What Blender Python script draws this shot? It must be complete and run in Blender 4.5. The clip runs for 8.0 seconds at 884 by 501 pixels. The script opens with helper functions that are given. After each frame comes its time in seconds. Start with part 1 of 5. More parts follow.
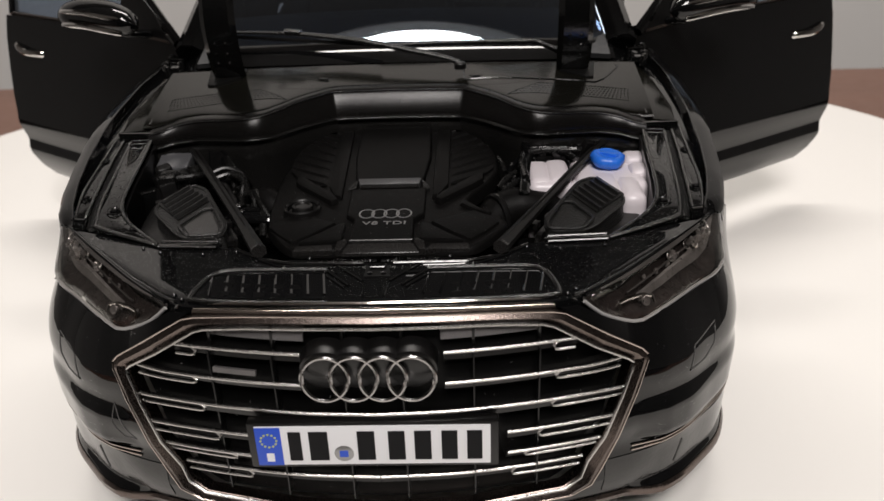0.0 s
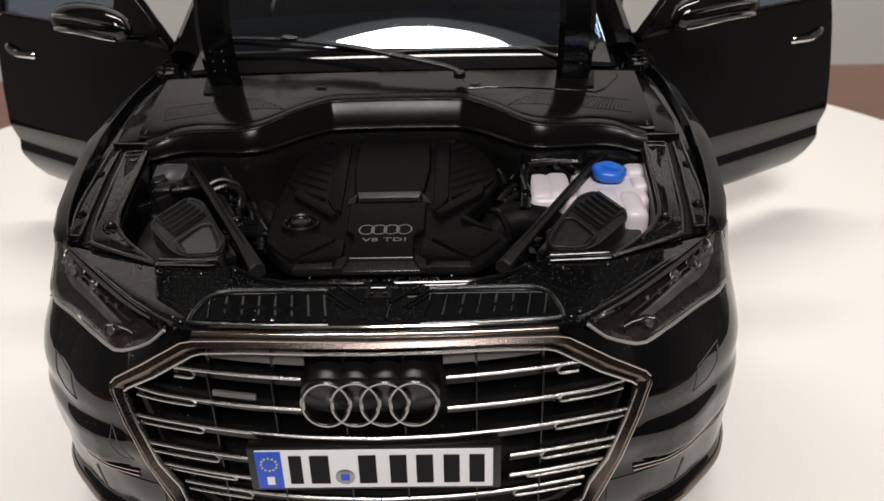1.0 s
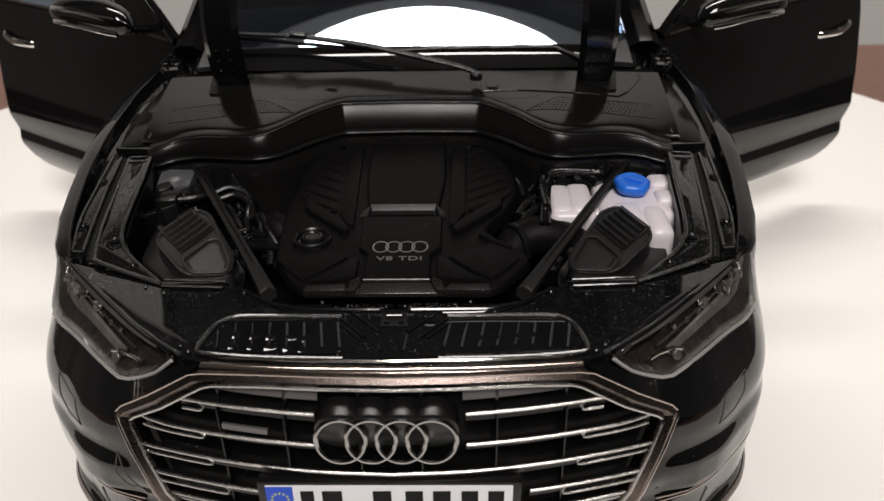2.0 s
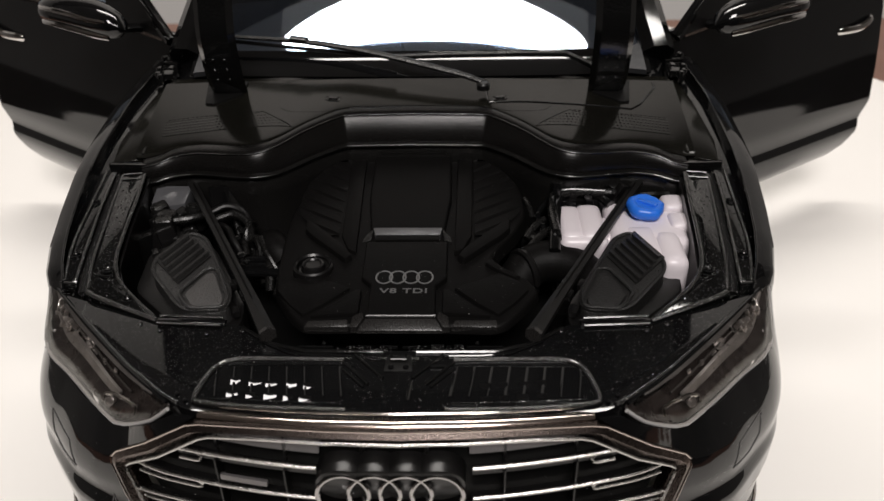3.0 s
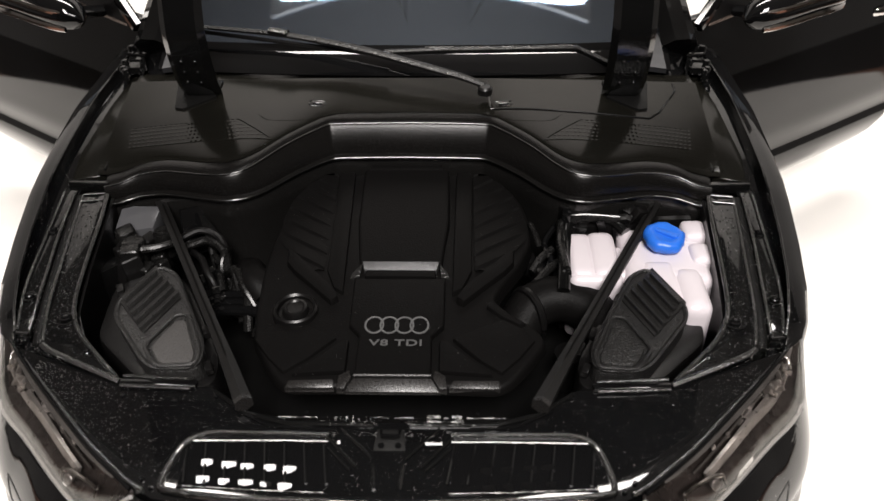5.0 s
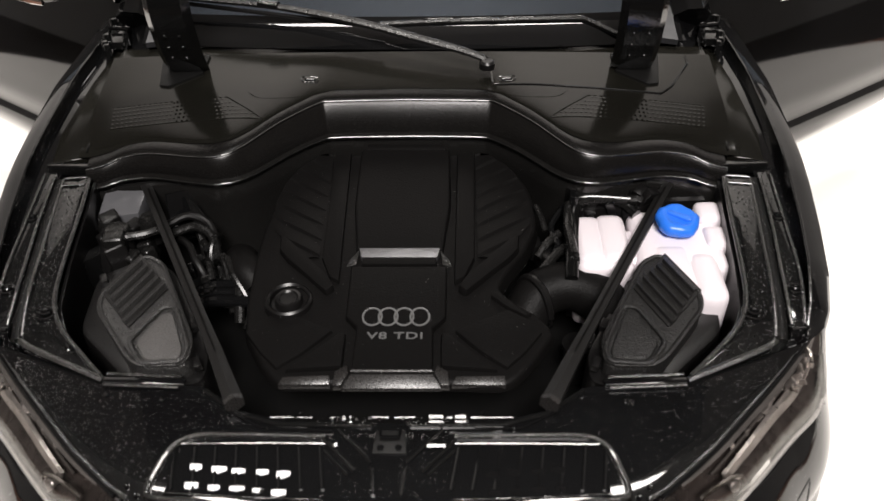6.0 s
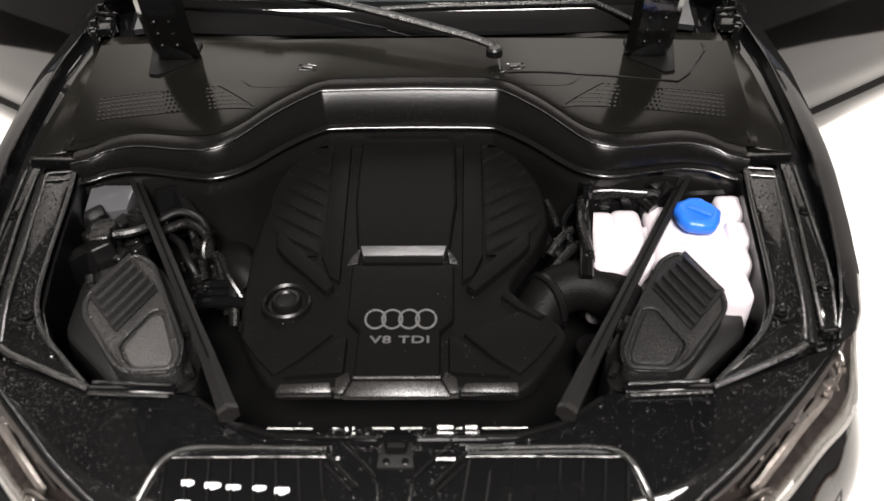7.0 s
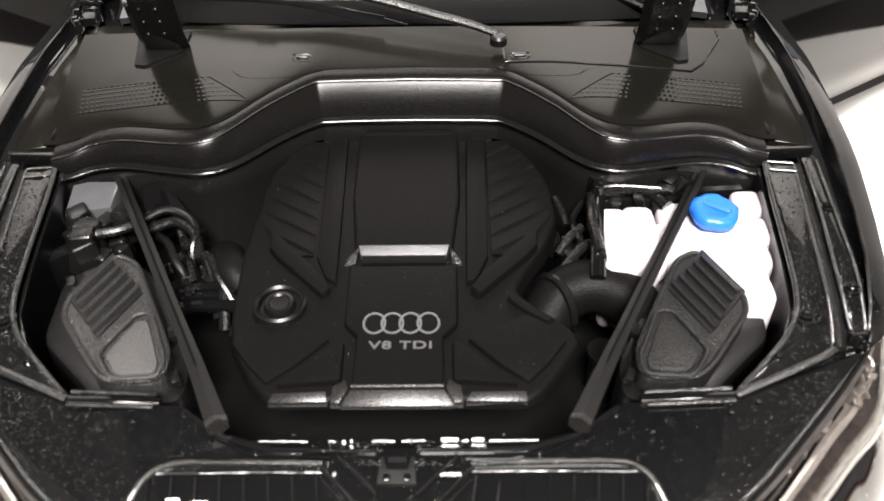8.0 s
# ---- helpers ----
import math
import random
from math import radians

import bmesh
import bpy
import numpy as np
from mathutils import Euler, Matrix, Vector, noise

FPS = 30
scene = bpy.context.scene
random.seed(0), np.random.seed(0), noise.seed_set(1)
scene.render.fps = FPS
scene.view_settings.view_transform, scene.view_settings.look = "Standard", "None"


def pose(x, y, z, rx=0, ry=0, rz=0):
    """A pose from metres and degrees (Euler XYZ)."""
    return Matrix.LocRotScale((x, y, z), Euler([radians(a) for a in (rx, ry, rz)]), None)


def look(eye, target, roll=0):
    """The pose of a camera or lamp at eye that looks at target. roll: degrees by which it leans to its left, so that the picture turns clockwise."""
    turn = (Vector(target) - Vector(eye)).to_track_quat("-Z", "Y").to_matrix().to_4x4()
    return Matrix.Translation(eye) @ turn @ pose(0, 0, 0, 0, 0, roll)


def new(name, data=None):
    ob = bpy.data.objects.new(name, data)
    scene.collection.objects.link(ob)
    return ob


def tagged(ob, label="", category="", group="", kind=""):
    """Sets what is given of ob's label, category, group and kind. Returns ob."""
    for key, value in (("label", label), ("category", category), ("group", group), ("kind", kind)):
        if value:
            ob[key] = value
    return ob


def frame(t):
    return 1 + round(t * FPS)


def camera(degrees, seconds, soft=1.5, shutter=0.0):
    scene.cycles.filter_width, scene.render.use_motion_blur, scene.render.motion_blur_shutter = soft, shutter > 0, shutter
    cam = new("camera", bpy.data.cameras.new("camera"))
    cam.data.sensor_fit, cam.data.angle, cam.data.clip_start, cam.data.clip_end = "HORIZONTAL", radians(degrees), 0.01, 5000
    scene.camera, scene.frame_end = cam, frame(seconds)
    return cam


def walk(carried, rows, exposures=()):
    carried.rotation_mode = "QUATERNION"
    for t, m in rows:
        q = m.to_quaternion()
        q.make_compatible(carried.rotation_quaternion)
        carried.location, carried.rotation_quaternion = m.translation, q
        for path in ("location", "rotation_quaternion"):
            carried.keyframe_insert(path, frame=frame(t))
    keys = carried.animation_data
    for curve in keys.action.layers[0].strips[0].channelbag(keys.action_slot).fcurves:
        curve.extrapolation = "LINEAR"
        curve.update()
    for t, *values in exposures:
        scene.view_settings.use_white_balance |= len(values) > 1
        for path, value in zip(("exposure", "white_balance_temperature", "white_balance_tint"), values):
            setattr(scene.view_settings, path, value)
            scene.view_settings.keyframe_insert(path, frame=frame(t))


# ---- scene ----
import functools

cam = camera(56.0, 8.0)
cam.data.dof.use_dof, cam.data.dof.focus_distance, cam.data.dof.aperture_fstop = True, 0.118, 48.0
# seconds, eye in millimetres, turn in degrees
PATH = [
    (0.0, 11.79, -82.00, 93.44, 62.75, 1.71, 1.04),
    (0.5, 11.48, -80.25, 94.73, 62.40, 1.51, 0.66),
    (1.0, 10.36, -78.88, 96.92, 61.78, 1.31, 0.52),
    (1.5, 9.09, -75.27, 99.04, 60.76, 1.09, 0.66),
    (3.0, 7.58, -61.77, 107.75, 56.38, 0.82, 1.09),
    (3.5, 8.37, -56.60, 111.77, 54.96, 0.41, 0.99),
    (4.0, 7.01, -51.50, 112.97, 53.65, 0.36, 1.08),
    (5.5, 6.96, -39.79, 112.88, 50.10, 0.48, 0.75),
    (6.0, 6.62, -37.16, 110.95, 49.08, 0.67, 0.61),
    (6.5, 5.77, -34.62, 109.27, 48.56, 0.75, 0.55),
    (7.0, 5.33, -32.34, 107.62, 48.55, 0.64, 0.31),
    (7.5, 4.90, -30.47, 106.14, 48.54, 0.54, 0.05),
    (8.0, 4.67, -28.13, 104.04, 48.44, 0.63, 0.07),
]
EXPOSURES = [(0.0, 0.0), (1.5, 0.0), (4.0, 0.12), (5.5, 0.95), (6.0, 0.98), (6.5, 1.28), (7.0, 1.36), (7.6, 1.46), (8.0, 2.08)]
walk(cam, [(t, pose(x / 1000, y / 1000, z / 1000, rx, ry, rz)) for t, x, y, z, rx, ry, rz in PATH], EXPOSURES)

# ---- world and lamps ----
world = bpy.data.worlds.new("room_air")
scene.world = world
world.use_nodes = True
world.node_tree.nodes["Background"].inputs[0].default_value = (1.0, 0.96, 0.92, 1)
world.node_tree.nodes["Background"].inputs[1].default_value = 0.02


def area(name, size_x, size_y, power, m, colour, shape="RECTANGLE"):
    data = bpy.data.lights.new(name, "AREA")
    data.shape, data.size, data.size_y, data.energy, data.color = shape, size_x, size_y, power, colour
    ob = new(name, data)
    ob.matrix_world = m
    return ob


area("pendant_light", 0.72, 0.11, 5.4, pose(-0.01, 0.296, 0.90), (1.0, 0.95, 0.9), "ELLIPSE")
area("ceiling_panel_light", 0.56, 0.50, 22.0, look((0.10, -0.90, 1.33), (0, 0.08, 0.03)), (1.0, 0.95, 0.92))

# ---- materials ----
def material(name, base, rough=0.5, metal=0.0, coat=0.0, var=0.15, scale=60.0, bump=0.0, bump_scale=800.0, spec=0.5,
             alpha=1.0, transmission=0.0, rough_var=0.1, second=None, stretch=(1, 1, 1)):
    """A principled surface with blotches, fine grain and relief; scales are per metre."""
    m = bpy.data.materials.new(name)
    m.use_nodes = True
    nt = m.node_tree
    b = nt.nodes["Principled BSDF"]
    tc = nt.nodes.new("ShaderNodeTexCoord")
    mp = nt.nodes.new("ShaderNodeMapping")
    mp.inputs["Scale"].default_value = stretch
    nt.links.new(tc.outputs["Object"], mp.inputs[0])
    n1 = nt.nodes.new("ShaderNodeTexNoise")
    n1.inputs["Scale"].default_value, n1.inputs["Detail"].default_value = scale, 5
    nt.links.new(mp.outputs[0], n1.inputs["Vector"])
    n2 = nt.nodes.new("ShaderNodeTexNoise")
    n2.inputs["Scale"].default_value, n2.inputs["Detail"].default_value = bump_scale, 3
    nt.links.new(mp.outputs[0], n2.inputs["Vector"])
    mix = nt.nodes.new("ShaderNodeMix")
    mix.data_type = "RGBA"
    other = second or tuple(c * (1 - var) for c in base)
    light = base if second else tuple(min(1, c * (1 + var)) for c in base)
    mix.inputs[6].default_value, mix.inputs[7].default_value = (*other, 1), (*light, 1)
    nt.links.new(n1.outputs[0], mix.inputs[0])
    nt.links.new(mix.outputs[2], b.inputs["Base Color"])
    rr = nt.nodes.new("ShaderNodeMapRange")
    rr.inputs[1].default_value, rr.inputs[2].default_value = 0.3, 0.7
    rr.inputs[3].default_value, rr.inputs[4].default_value = max(0.0, rough * (1 - rough_var)), min(1, rough * (1 + rough_var))
    nt.links.new(n2.outputs[0], rr.inputs[0])
    nt.links.new(rr.outputs[0], b.inputs["Roughness"])
    b.inputs["Metallic"].default_value = metal
    b.inputs["Coat Weight"].default_value = coat
    b.inputs["Coat Roughness"].default_value = 0.03
    b.inputs["Specular IOR Level"].default_value = spec
    b.inputs["Transmission Weight"].default_value = transmission
    b.inputs["Alpha"].default_value = alpha
    if bump:
        bp = nt.nodes.new("ShaderNodeBump")
        bp.inputs["Strength"].default_value, bp.inputs["Distance"].default_value = bump, 0.0002
        nt.links.new(n2.outputs[0], bp.inputs["Height"])
        nt.links.new(bp.outputs[0], b.inputs["Normal"])
    return m


def clear(name, tint, gloss_rough=0.03, weight=0.1, gloss=(1, 1, 1)):
    """Thin clear plastic: see-through, with a gloss that grows at grazing angles."""
    m = bpy.data.materials.new(name)
    m.use_nodes = True
    nt = m.node_tree
    out = nt.nodes["Material Output"]
    nt.nodes.remove(nt.nodes["Principled BSDF"])
    tr, gl, mx, fr, pw, ad = (nt.nodes.new(k) for k in ("ShaderNodeBsdfTransparent", "ShaderNodeBsdfGlossy", "ShaderNodeMixShader", "ShaderNodeLayerWeight", "ShaderNodeMath", "ShaderNodeMath"))
    tr.inputs[0].default_value = (*tint, 1)
    gl.inputs["Color"].default_value = (*gloss, 1)
    gl.inputs["Roughness"].default_value = gloss_rough
    fr.inputs["Blend"].default_value = 0.5
    pw.operation, ad.operation, ad.use_clamp = "POWER", "MULTIPLY_ADD", True
    pw.inputs[1].default_value, ad.inputs[1].default_value, ad.inputs[2].default_value = 3.5, 0.85, weight
    nt.links.new(fr.outputs["Facing"], pw.inputs[0])
    nt.links.new(pw.outputs[0], ad.inputs[0])
    nt.links.new(ad.outputs[0], mx.inputs[0])
    nt.links.new(tr.outputs[0], mx.inputs[1])
    nt.links.new(gl.outputs[0], mx.inputs[2])
    nt.links.new(mx.outputs[0], out.inputs[0])
    return m


PAINT = material("gloss_black_paint", (0.004, 0.004, 0.0042), 0.05, bump=0.015, bump_scale=350)
SATIN = material("satin_black_plastic", (0.005, 0.0047, 0.0047), 0.32, spec=0.42, bump=0.05, bump_scale=5000, rough_var=0.15)
MATT = material("matt_black_plastic", (0.008, 0.0076, 0.0074), 0.42, spec=0.35, bump=0.15, bump_scale=5000)
RAILM = material("rail_black_plastic", (0.0055, 0.0051, 0.0048), 0.25, spec=0.27, bump=0.12, bump_scale=6500, rough_var=0.15)
COVERM = material("engine_cover_plastic", (0.0043, 0.004, 0.0039), 0.46, spec=0.1, bump=0.3, bump_scale=5000, rough_var=0.2)
# lighter and glossier than the cover plastic
COVERLIP = material("lighter_cover_edge", (0.014, 0.013, 0.0125), 0.28, spec=0.55, bump=0.1, bump_scale=7000, rough_var=0.3)
BARM = material("brushed_silver_bar", (0.15, 0.15, 0.153), 0.4, metal=0.8, bump=0.4, bump_scale=6000, rough_var=0.3, stretch=(0.4, 2, 1))
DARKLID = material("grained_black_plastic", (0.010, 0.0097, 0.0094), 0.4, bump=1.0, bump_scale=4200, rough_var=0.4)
GLOSSB = material("soft_gloss_black", (0.004, 0.004, 0.004), 0.12, bump=0.15, bump_scale=2000, coat=0.3)
BEADM = material("wavy_gloss_black", (0.005, 0.005, 0.005), 0.12, bump=0.2, bump_scale=1400, coat=0.4)
# lighter copy of the lid plastic, part of its sheen put into the colour
LIDM = material("grained_black_plastic_sheen", (0.02, 0.0195, 0.019), 0.36, spec=0.8, bump=1.0, bump_scale=4200, rough_var=0.4)
DEEP = material("deep_black_plastic", (0.004, 0.0039, 0.0038), 0.5, spec=0.15)
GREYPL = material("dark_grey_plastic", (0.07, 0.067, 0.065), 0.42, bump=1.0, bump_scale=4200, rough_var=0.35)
LAMPGREY = material("headlamp_grey", (0.05, 0.046, 0.044), 0.32, var=0.5, scale=350, bump=0.3, bump_scale=800)
LAMPDARK = material("headlamp_dark", (0.022, 0.018, 0.017), 0.28, var=0.85, scale=330, bump=0.35, bump_scale=700)
LAMPGUIDE = material("headlamp_silver", (0.36, 0.34, 0.33), 0.3, metal=0.8, var=0.6, scale=420, bump=0.5, bump_scale=1200)
CHROME = material("chrome", (0.66, 0.64, 0.62), 0.1, metal=1.0, bump=0.03, bump_scale=3000, rough_var=0.4)
# dusty chrome with the brown of its reflections put into the colour
DIMCHROME = material("brown_tinted_chrome", (0.15, 0.122, 0.11), 0.26, metal=1.0, bump=0.12, bump_scale=7000, rough_var=0.25)
TOPROLL = material("polished_brown_chrome", (0.5, 0.43, 0.39), 0.14, metal=1.0, bump=0.05, bump_scale=6000, rough_var=0.3)
COWLM = material("smooth_black_plastic", (0.006, 0.0057, 0.0046), 0.16, spec=0.25, bump=0.02, bump_scale=900)
SLATM = material("grainy_silver", (0.5, 0.485, 0.47), 0.24, metal=1.0, bump=0.25, bump_scale=7000, rough_var=0.4)
DULLSTRIP = material("dull_silver_strip", (0.2, 0.19, 0.19), 0.4, metal=0.6, bump=0.4, bump_scale=6000, rough_var=0.3)
WALLM = material("firewall_black", (0.009, 0.0086, 0.0082), 0.2, bump=0.12, bump_scale=900, rough_var=0.3)
HOSEM = material("moulded_black_rubber", (0.006, 0.0058, 0.0056), 0.28, spec=0.35, bump=0.15, bump_scale=1500, rough_var=0.3)
PITTED = material("pitted_black_lacquer", (0.006, 0.0059, 0.0057), 0.2, bump=0.5, bump_scale=3600, rough_var=0.4, coat=0.5)
WIPERM = material("worn_black_wiper", (0.007, 0.0067, 0.0065), 0.34, spec=0.3, bump=0.4, bump_scale=2600, rough_var=0.4)
# pale colour for dust and for painted-in sparkle of the lacquer drops
FLECKM = material("pale_dust_and_glints", (0.68, 0.67, 0.65), 0.6)
FACETM = material("silvered_reflector", (0.5, 0.47, 0.45), 0.3, metal=0.9, var=0.4, scale=500, bump=0.3, bump_scale=1500)
LAMPRIM = material("pale_grey_rim", (0.3, 0.29, 0.285), 0.35)
LINING = material("unseen_bonnet_lining", (0.04, 0.039, 0.035), 0.8, var=0.4, scale=90, bump=0.4, bump_scale=1200)
RINGM = material("dark_chrome", (0.36, 0.35, 0.345), 0.14, metal=1.0, bump=0.06, bump_scale=5000, rough_var=0.4)
EDGEM = material("pooled_black_lacquer_edge", (0.012, 0.0118, 0.0115), 0.14, bump=0.9, bump_scale=3000, rough_var=0.5, coat=0.6, spec=0.8)
FUSEM = material("smoky_grey_plastic", (0.07, 0.07, 0.074), 0.22, var=0.35, scale=120)
SILVER = material("silver_print", (0.33, 0.33, 0.33), 0.3, metal=0.7)
WHITEPL = material("milky_white_plastic", (0.74, 0.68, 0.71), 0.32, var=0.04)
BLUEPL = material("blue_plastic", (0.02, 0.16, 0.72), 0.35, var=0.12, scale=400)
PLATE_WHITE = material("plate_white", (0.80, 0.80, 0.82), 0.4, var=0.02)
PLATE_BLUE = material("plate_blue", (0.01, 0.07, 0.55), 0.4, var=0.03)
PLATE_BLACK = material("plate_black", (0.008, 0.008, 0.009), 0.5, spec=0.12)
YELLOW = material("star_yellow", (0.5, 0.55, 0.12), 0.5)
RUBBER = material("tyre_rubber", (0.015, 0.015, 0.015), 0.75)
LEATHER = material("black_interior_plastic", (0.02, 0.02, 0.022), 0.6)
GLASS = clear("clear_plastic_pane", (0.6, 0.66, 0.74), 0.02, 0.3, (0.78, 0.88, 1.0))
LENS = clear("clear_lamp_lens", (0.96, 0.95, 0.94), 0.06, 0.03, (0.42, 0.42, 0.41))
DISC = material("white_turntable_plastic", (0.80, 0.775, 0.74), 0.5, var=0.03, scale=12)
WALL = material("grey_wall_paint", (0.66, 0.64, 0.62), 0.85, var=0.05, scale=4, bump=0.1, bump_scale=300)
DARKWALL = material("dark_unseen_wall", (0.05, 0.042, 0.036), 0.7, var=0.2, scale=3)
CEIL = material("white_ceiling_paint", (0.75, 0.73, 0.70), 0.9, var=0.04, scale=3)
WOOD = material("brown_wood", (0.19, 0.09, 0.06), 0.45, second=(0.12, 0.056, 0.036), scale=9, bump=0.2, bump_scale=260, stretch=(0.6, 6, 6))
FLOORM = material("wood_floor", (0.06, 0.042, 0.032), 0.6, second=(0.045, 0.03, 0.022), scale=8, stretch=(1, 8, 8))



def beaded(name, base, rough, cells, size, height, bump_scale):
    """Black lacquer with small round paint drops standing on it; cells per metre."""
    m = material(name, base, rough, bump=0.03, bump_scale=bump_scale)
    nt = m.node_tree
    b = nt.nodes["Principled BSDF"]
    tc = nt.nodes["Texture Coordinate"]
    vo, mr, bp = (nt.nodes.new(k) for k in ("ShaderNodeTexVoronoi", "ShaderNodeMapRange", "ShaderNodeBump"))
    vo.inputs["Scale"].default_value = cells
    nt.links.new(tc.outputs["Object"], vo.inputs["Vector"])
    mr.interpolation_type = "SMOOTHSTEP"
    mr.inputs[1].default_value, mr.inputs[2].default_value, mr.inputs[3].default_value, mr.inputs[4].default_value = 0.0, size, 1.0, 0.0
    nt.links.new(vo.outputs["Distance"], mr.inputs[0])
    bp.inputs["Strength"].default_value, bp.inputs["Distance"].default_value = 1.0, height
    nt.links.new(mr.outputs[0], bp.inputs["Height"])
    nt.links.new(nt.nodes["Bump"].outputs[0], bp.inputs["Normal"])
    nt.links.new(bp.outputs[0], b.inputs["Normal"])
    return m


SPECKLE = beaded("speckled_black_lacquer", (0.004, 0.004, 0.0041), 0.06, 2300, 0.32, 0.00014, 500)
DUSTY = beaded("black_lacquer_with_drops", (0.004, 0.004, 0.0042), 0.05, 1100, 0.13, 0.00007, 300)

# ---- mesh helpers, in millimetres ----
MM = Matrix.Scale(0.001, 4)


def part(name, bm, mat, parent=None, label="", angle=35.0, kind="", category="", group=""):
    """Links a bmesh, drawn in millimetres, as one mesh object."""
    bmesh.ops.recalc_face_normals(bm, faces=bm.faces)
    bm.transform(MM)
    me = bpy.data.meshes.new(name)
    bm.to_mesh(me)
    bm.free()
    me.materials.append(mat)
    for p in me.polygons:
        p.use_smooth = True
    me.set_sharp_from_angle(angle=radians(angle))
    ob = new(name, me)
    if parent is not None:
        ob.parent = parent
        ob.matrix_parent_inverse = Matrix.Translation(-WORLD_AT[parent.name]) if parent.name in WORLD_AT else Matrix()
    return tagged(ob, label, category, group, kind)


WORLD_AT = {}


def thing(name, at, label, category, group=""):
    ob = new(name)
    ob.location = Vector(at) / 1000
    ob.empty_display_size = 0.01
    WORLD_AT[ob.name] = Vector(at) / 1000
    return tagged(ob, label, category, group)


def join(*bms):
    out = bms[0]
    for b in bms[1:]:
        me = bpy.data.meshes.new("tmp")
        b.to_mesh(me)
        b.free()
        out.from_mesh(me)
        bpy.data.meshes.remove(me)
    return out


def placed(bm, m):
    bm.transform(m)
    return bm


def mirrored(bm):
    for v in bm.verts:
        v.co.x = -v.co.x
    return bm


def bevel_all(bm, width, segments=2, angle=30):
    edges = [e for e in bm.edges if len(e.link_faces) == 2 and e.calc_face_angle(0) > radians(angle)]
    if edges and width > 0:
        bmesh.ops.bevel(bm, geom=edges, offset=width, segments=segments, affect="EDGES", profile=0.6, clamp_overlap=True)
    return bm


def box(x0, x1, y0, y1, z0, z1, bevel=0.2, segments=2):
    bm = bmesh.new()
    bmesh.ops.create_cube(bm, size=1)
    bmesh.ops.scale(bm, vec=(x1 - x0, y1 - y0, z1 - z0), verts=bm.verts)
    bmesh.ops.translate(bm, vec=((x0 + x1) / 2, (y0 + y1) / 2, (z0 + z1) / 2), verts=bm.verts)
    return bevel_all(bm, bevel, segments)


def prism(outline, low, high, bevel=0.25, segments=2, inset=0.0):
    """A plan outline raised from low to high, each a height or a function of x and y; inset narrows the top."""
    def at(v, x, y):
        return v(x, y) if callable(v) else v
    bm = bmesh.new()
    cx = sum(p[0] for p in outline) / len(outline)
    cy = sum(p[1] for p in outline) / len(outline)
    def shrunk(x, y):
        d = math.hypot(x - cx, y - cy) or 1
        k = max(0.0, (d - inset) / d)
        return cx + (x - cx) * k, cy + (y - cy) * k
    lo = [bm.verts.new((x, y, at(low, x, y))) for x, y in outline]
    hi = [bm.verts.new((*shrunk(x, y), at(high, x, y))) for x, y in outline]
    n = len(outline)
    bm.faces.new(lo[::-1])
    bm.faces.new(hi)
    for i in range(n):
        bm.faces.new((lo[i], lo[(i + 1) % n], hi[(i + 1) % n], hi[i]))
    bmesh.ops.recalc_face_normals(bm, faces=bm.faces)
    return bevel_all(bm, bevel, segments)


def rounded(outline, r, n=4):
    """A plan outline with its corners rounded."""
    out = []
    for i, p in enumerate(outline):
        p, a, b = Vector(p), Vector(outline[i - 1]), Vector(outline[(i + 1) % len(outline)])
        da, db = a - p, b - p
        k = min(r, da.length * 0.48, db.length * 0.48)
        u, v = p + da.normalized() * k, p + db.normalized() * k
        out += [tuple(u * (1 - t) ** 2 + p * 2 * t * (1 - t) + v * t * t) for t in [j / n for j in range(n + 1)]]
    return out


def spline(points, steps=6):
    """Catmull-Rom through the points."""
    pts = [Vector(p) for p in points]
    if len(pts) < 3:
        return pts
    ext = [2 * pts[0] - pts[1], *pts, 2 * pts[-1] - pts[-2]]
    out = []
    for i in range(1, len(ext) - 2):
        a, b, c, d = ext[i - 1:i + 3]
        for k in range(steps):
            t = k / steps
            out.append(0.5 * (2 * b + (c - a) * t + (2 * a - 5 * b + 4 * c - d) * t * t + (3 * b - 3 * c + d - a) * t ** 3))
    return out + [pts[-1]]


def sheet(rows, thick=0.0):
    """A surface through rows of points; thick gives it depth against its normals."""
    bm = bmesh.new()
    grid = [[bm.verts.new(p) for p in row] for row in rows]
    for a, b in zip(grid, grid[1:]):
        for i in range(len(a) - 1):
            bm.faces.new((a[i], a[i + 1], b[i + 1], b[i]))
    bmesh.ops.remove_doubles(bm, verts=bm.verts, dist=0.0005)
    bmesh.ops.recalc_face_normals(bm, faces=bm.faces)
    if thick:
        bm.normal_update()
        front, rim = bm.faces[:], [e for e in bm.edges if len(e.link_faces) == 1]
        rim_loops = [(e.link_loops[0].vert, e.link_loops[0].link_loop_next.vert) for e in rim]
        back = {v: bm.verts.new(v.co - v.normal * thick) for v in bm.verts[:]}
        for f in front:
            bm.faces.new([back[v] for v in reversed(f.verts)])
        for a, b in rim_loops:
            bm.faces.new((b, a, back[a], back[b]))
    return bm


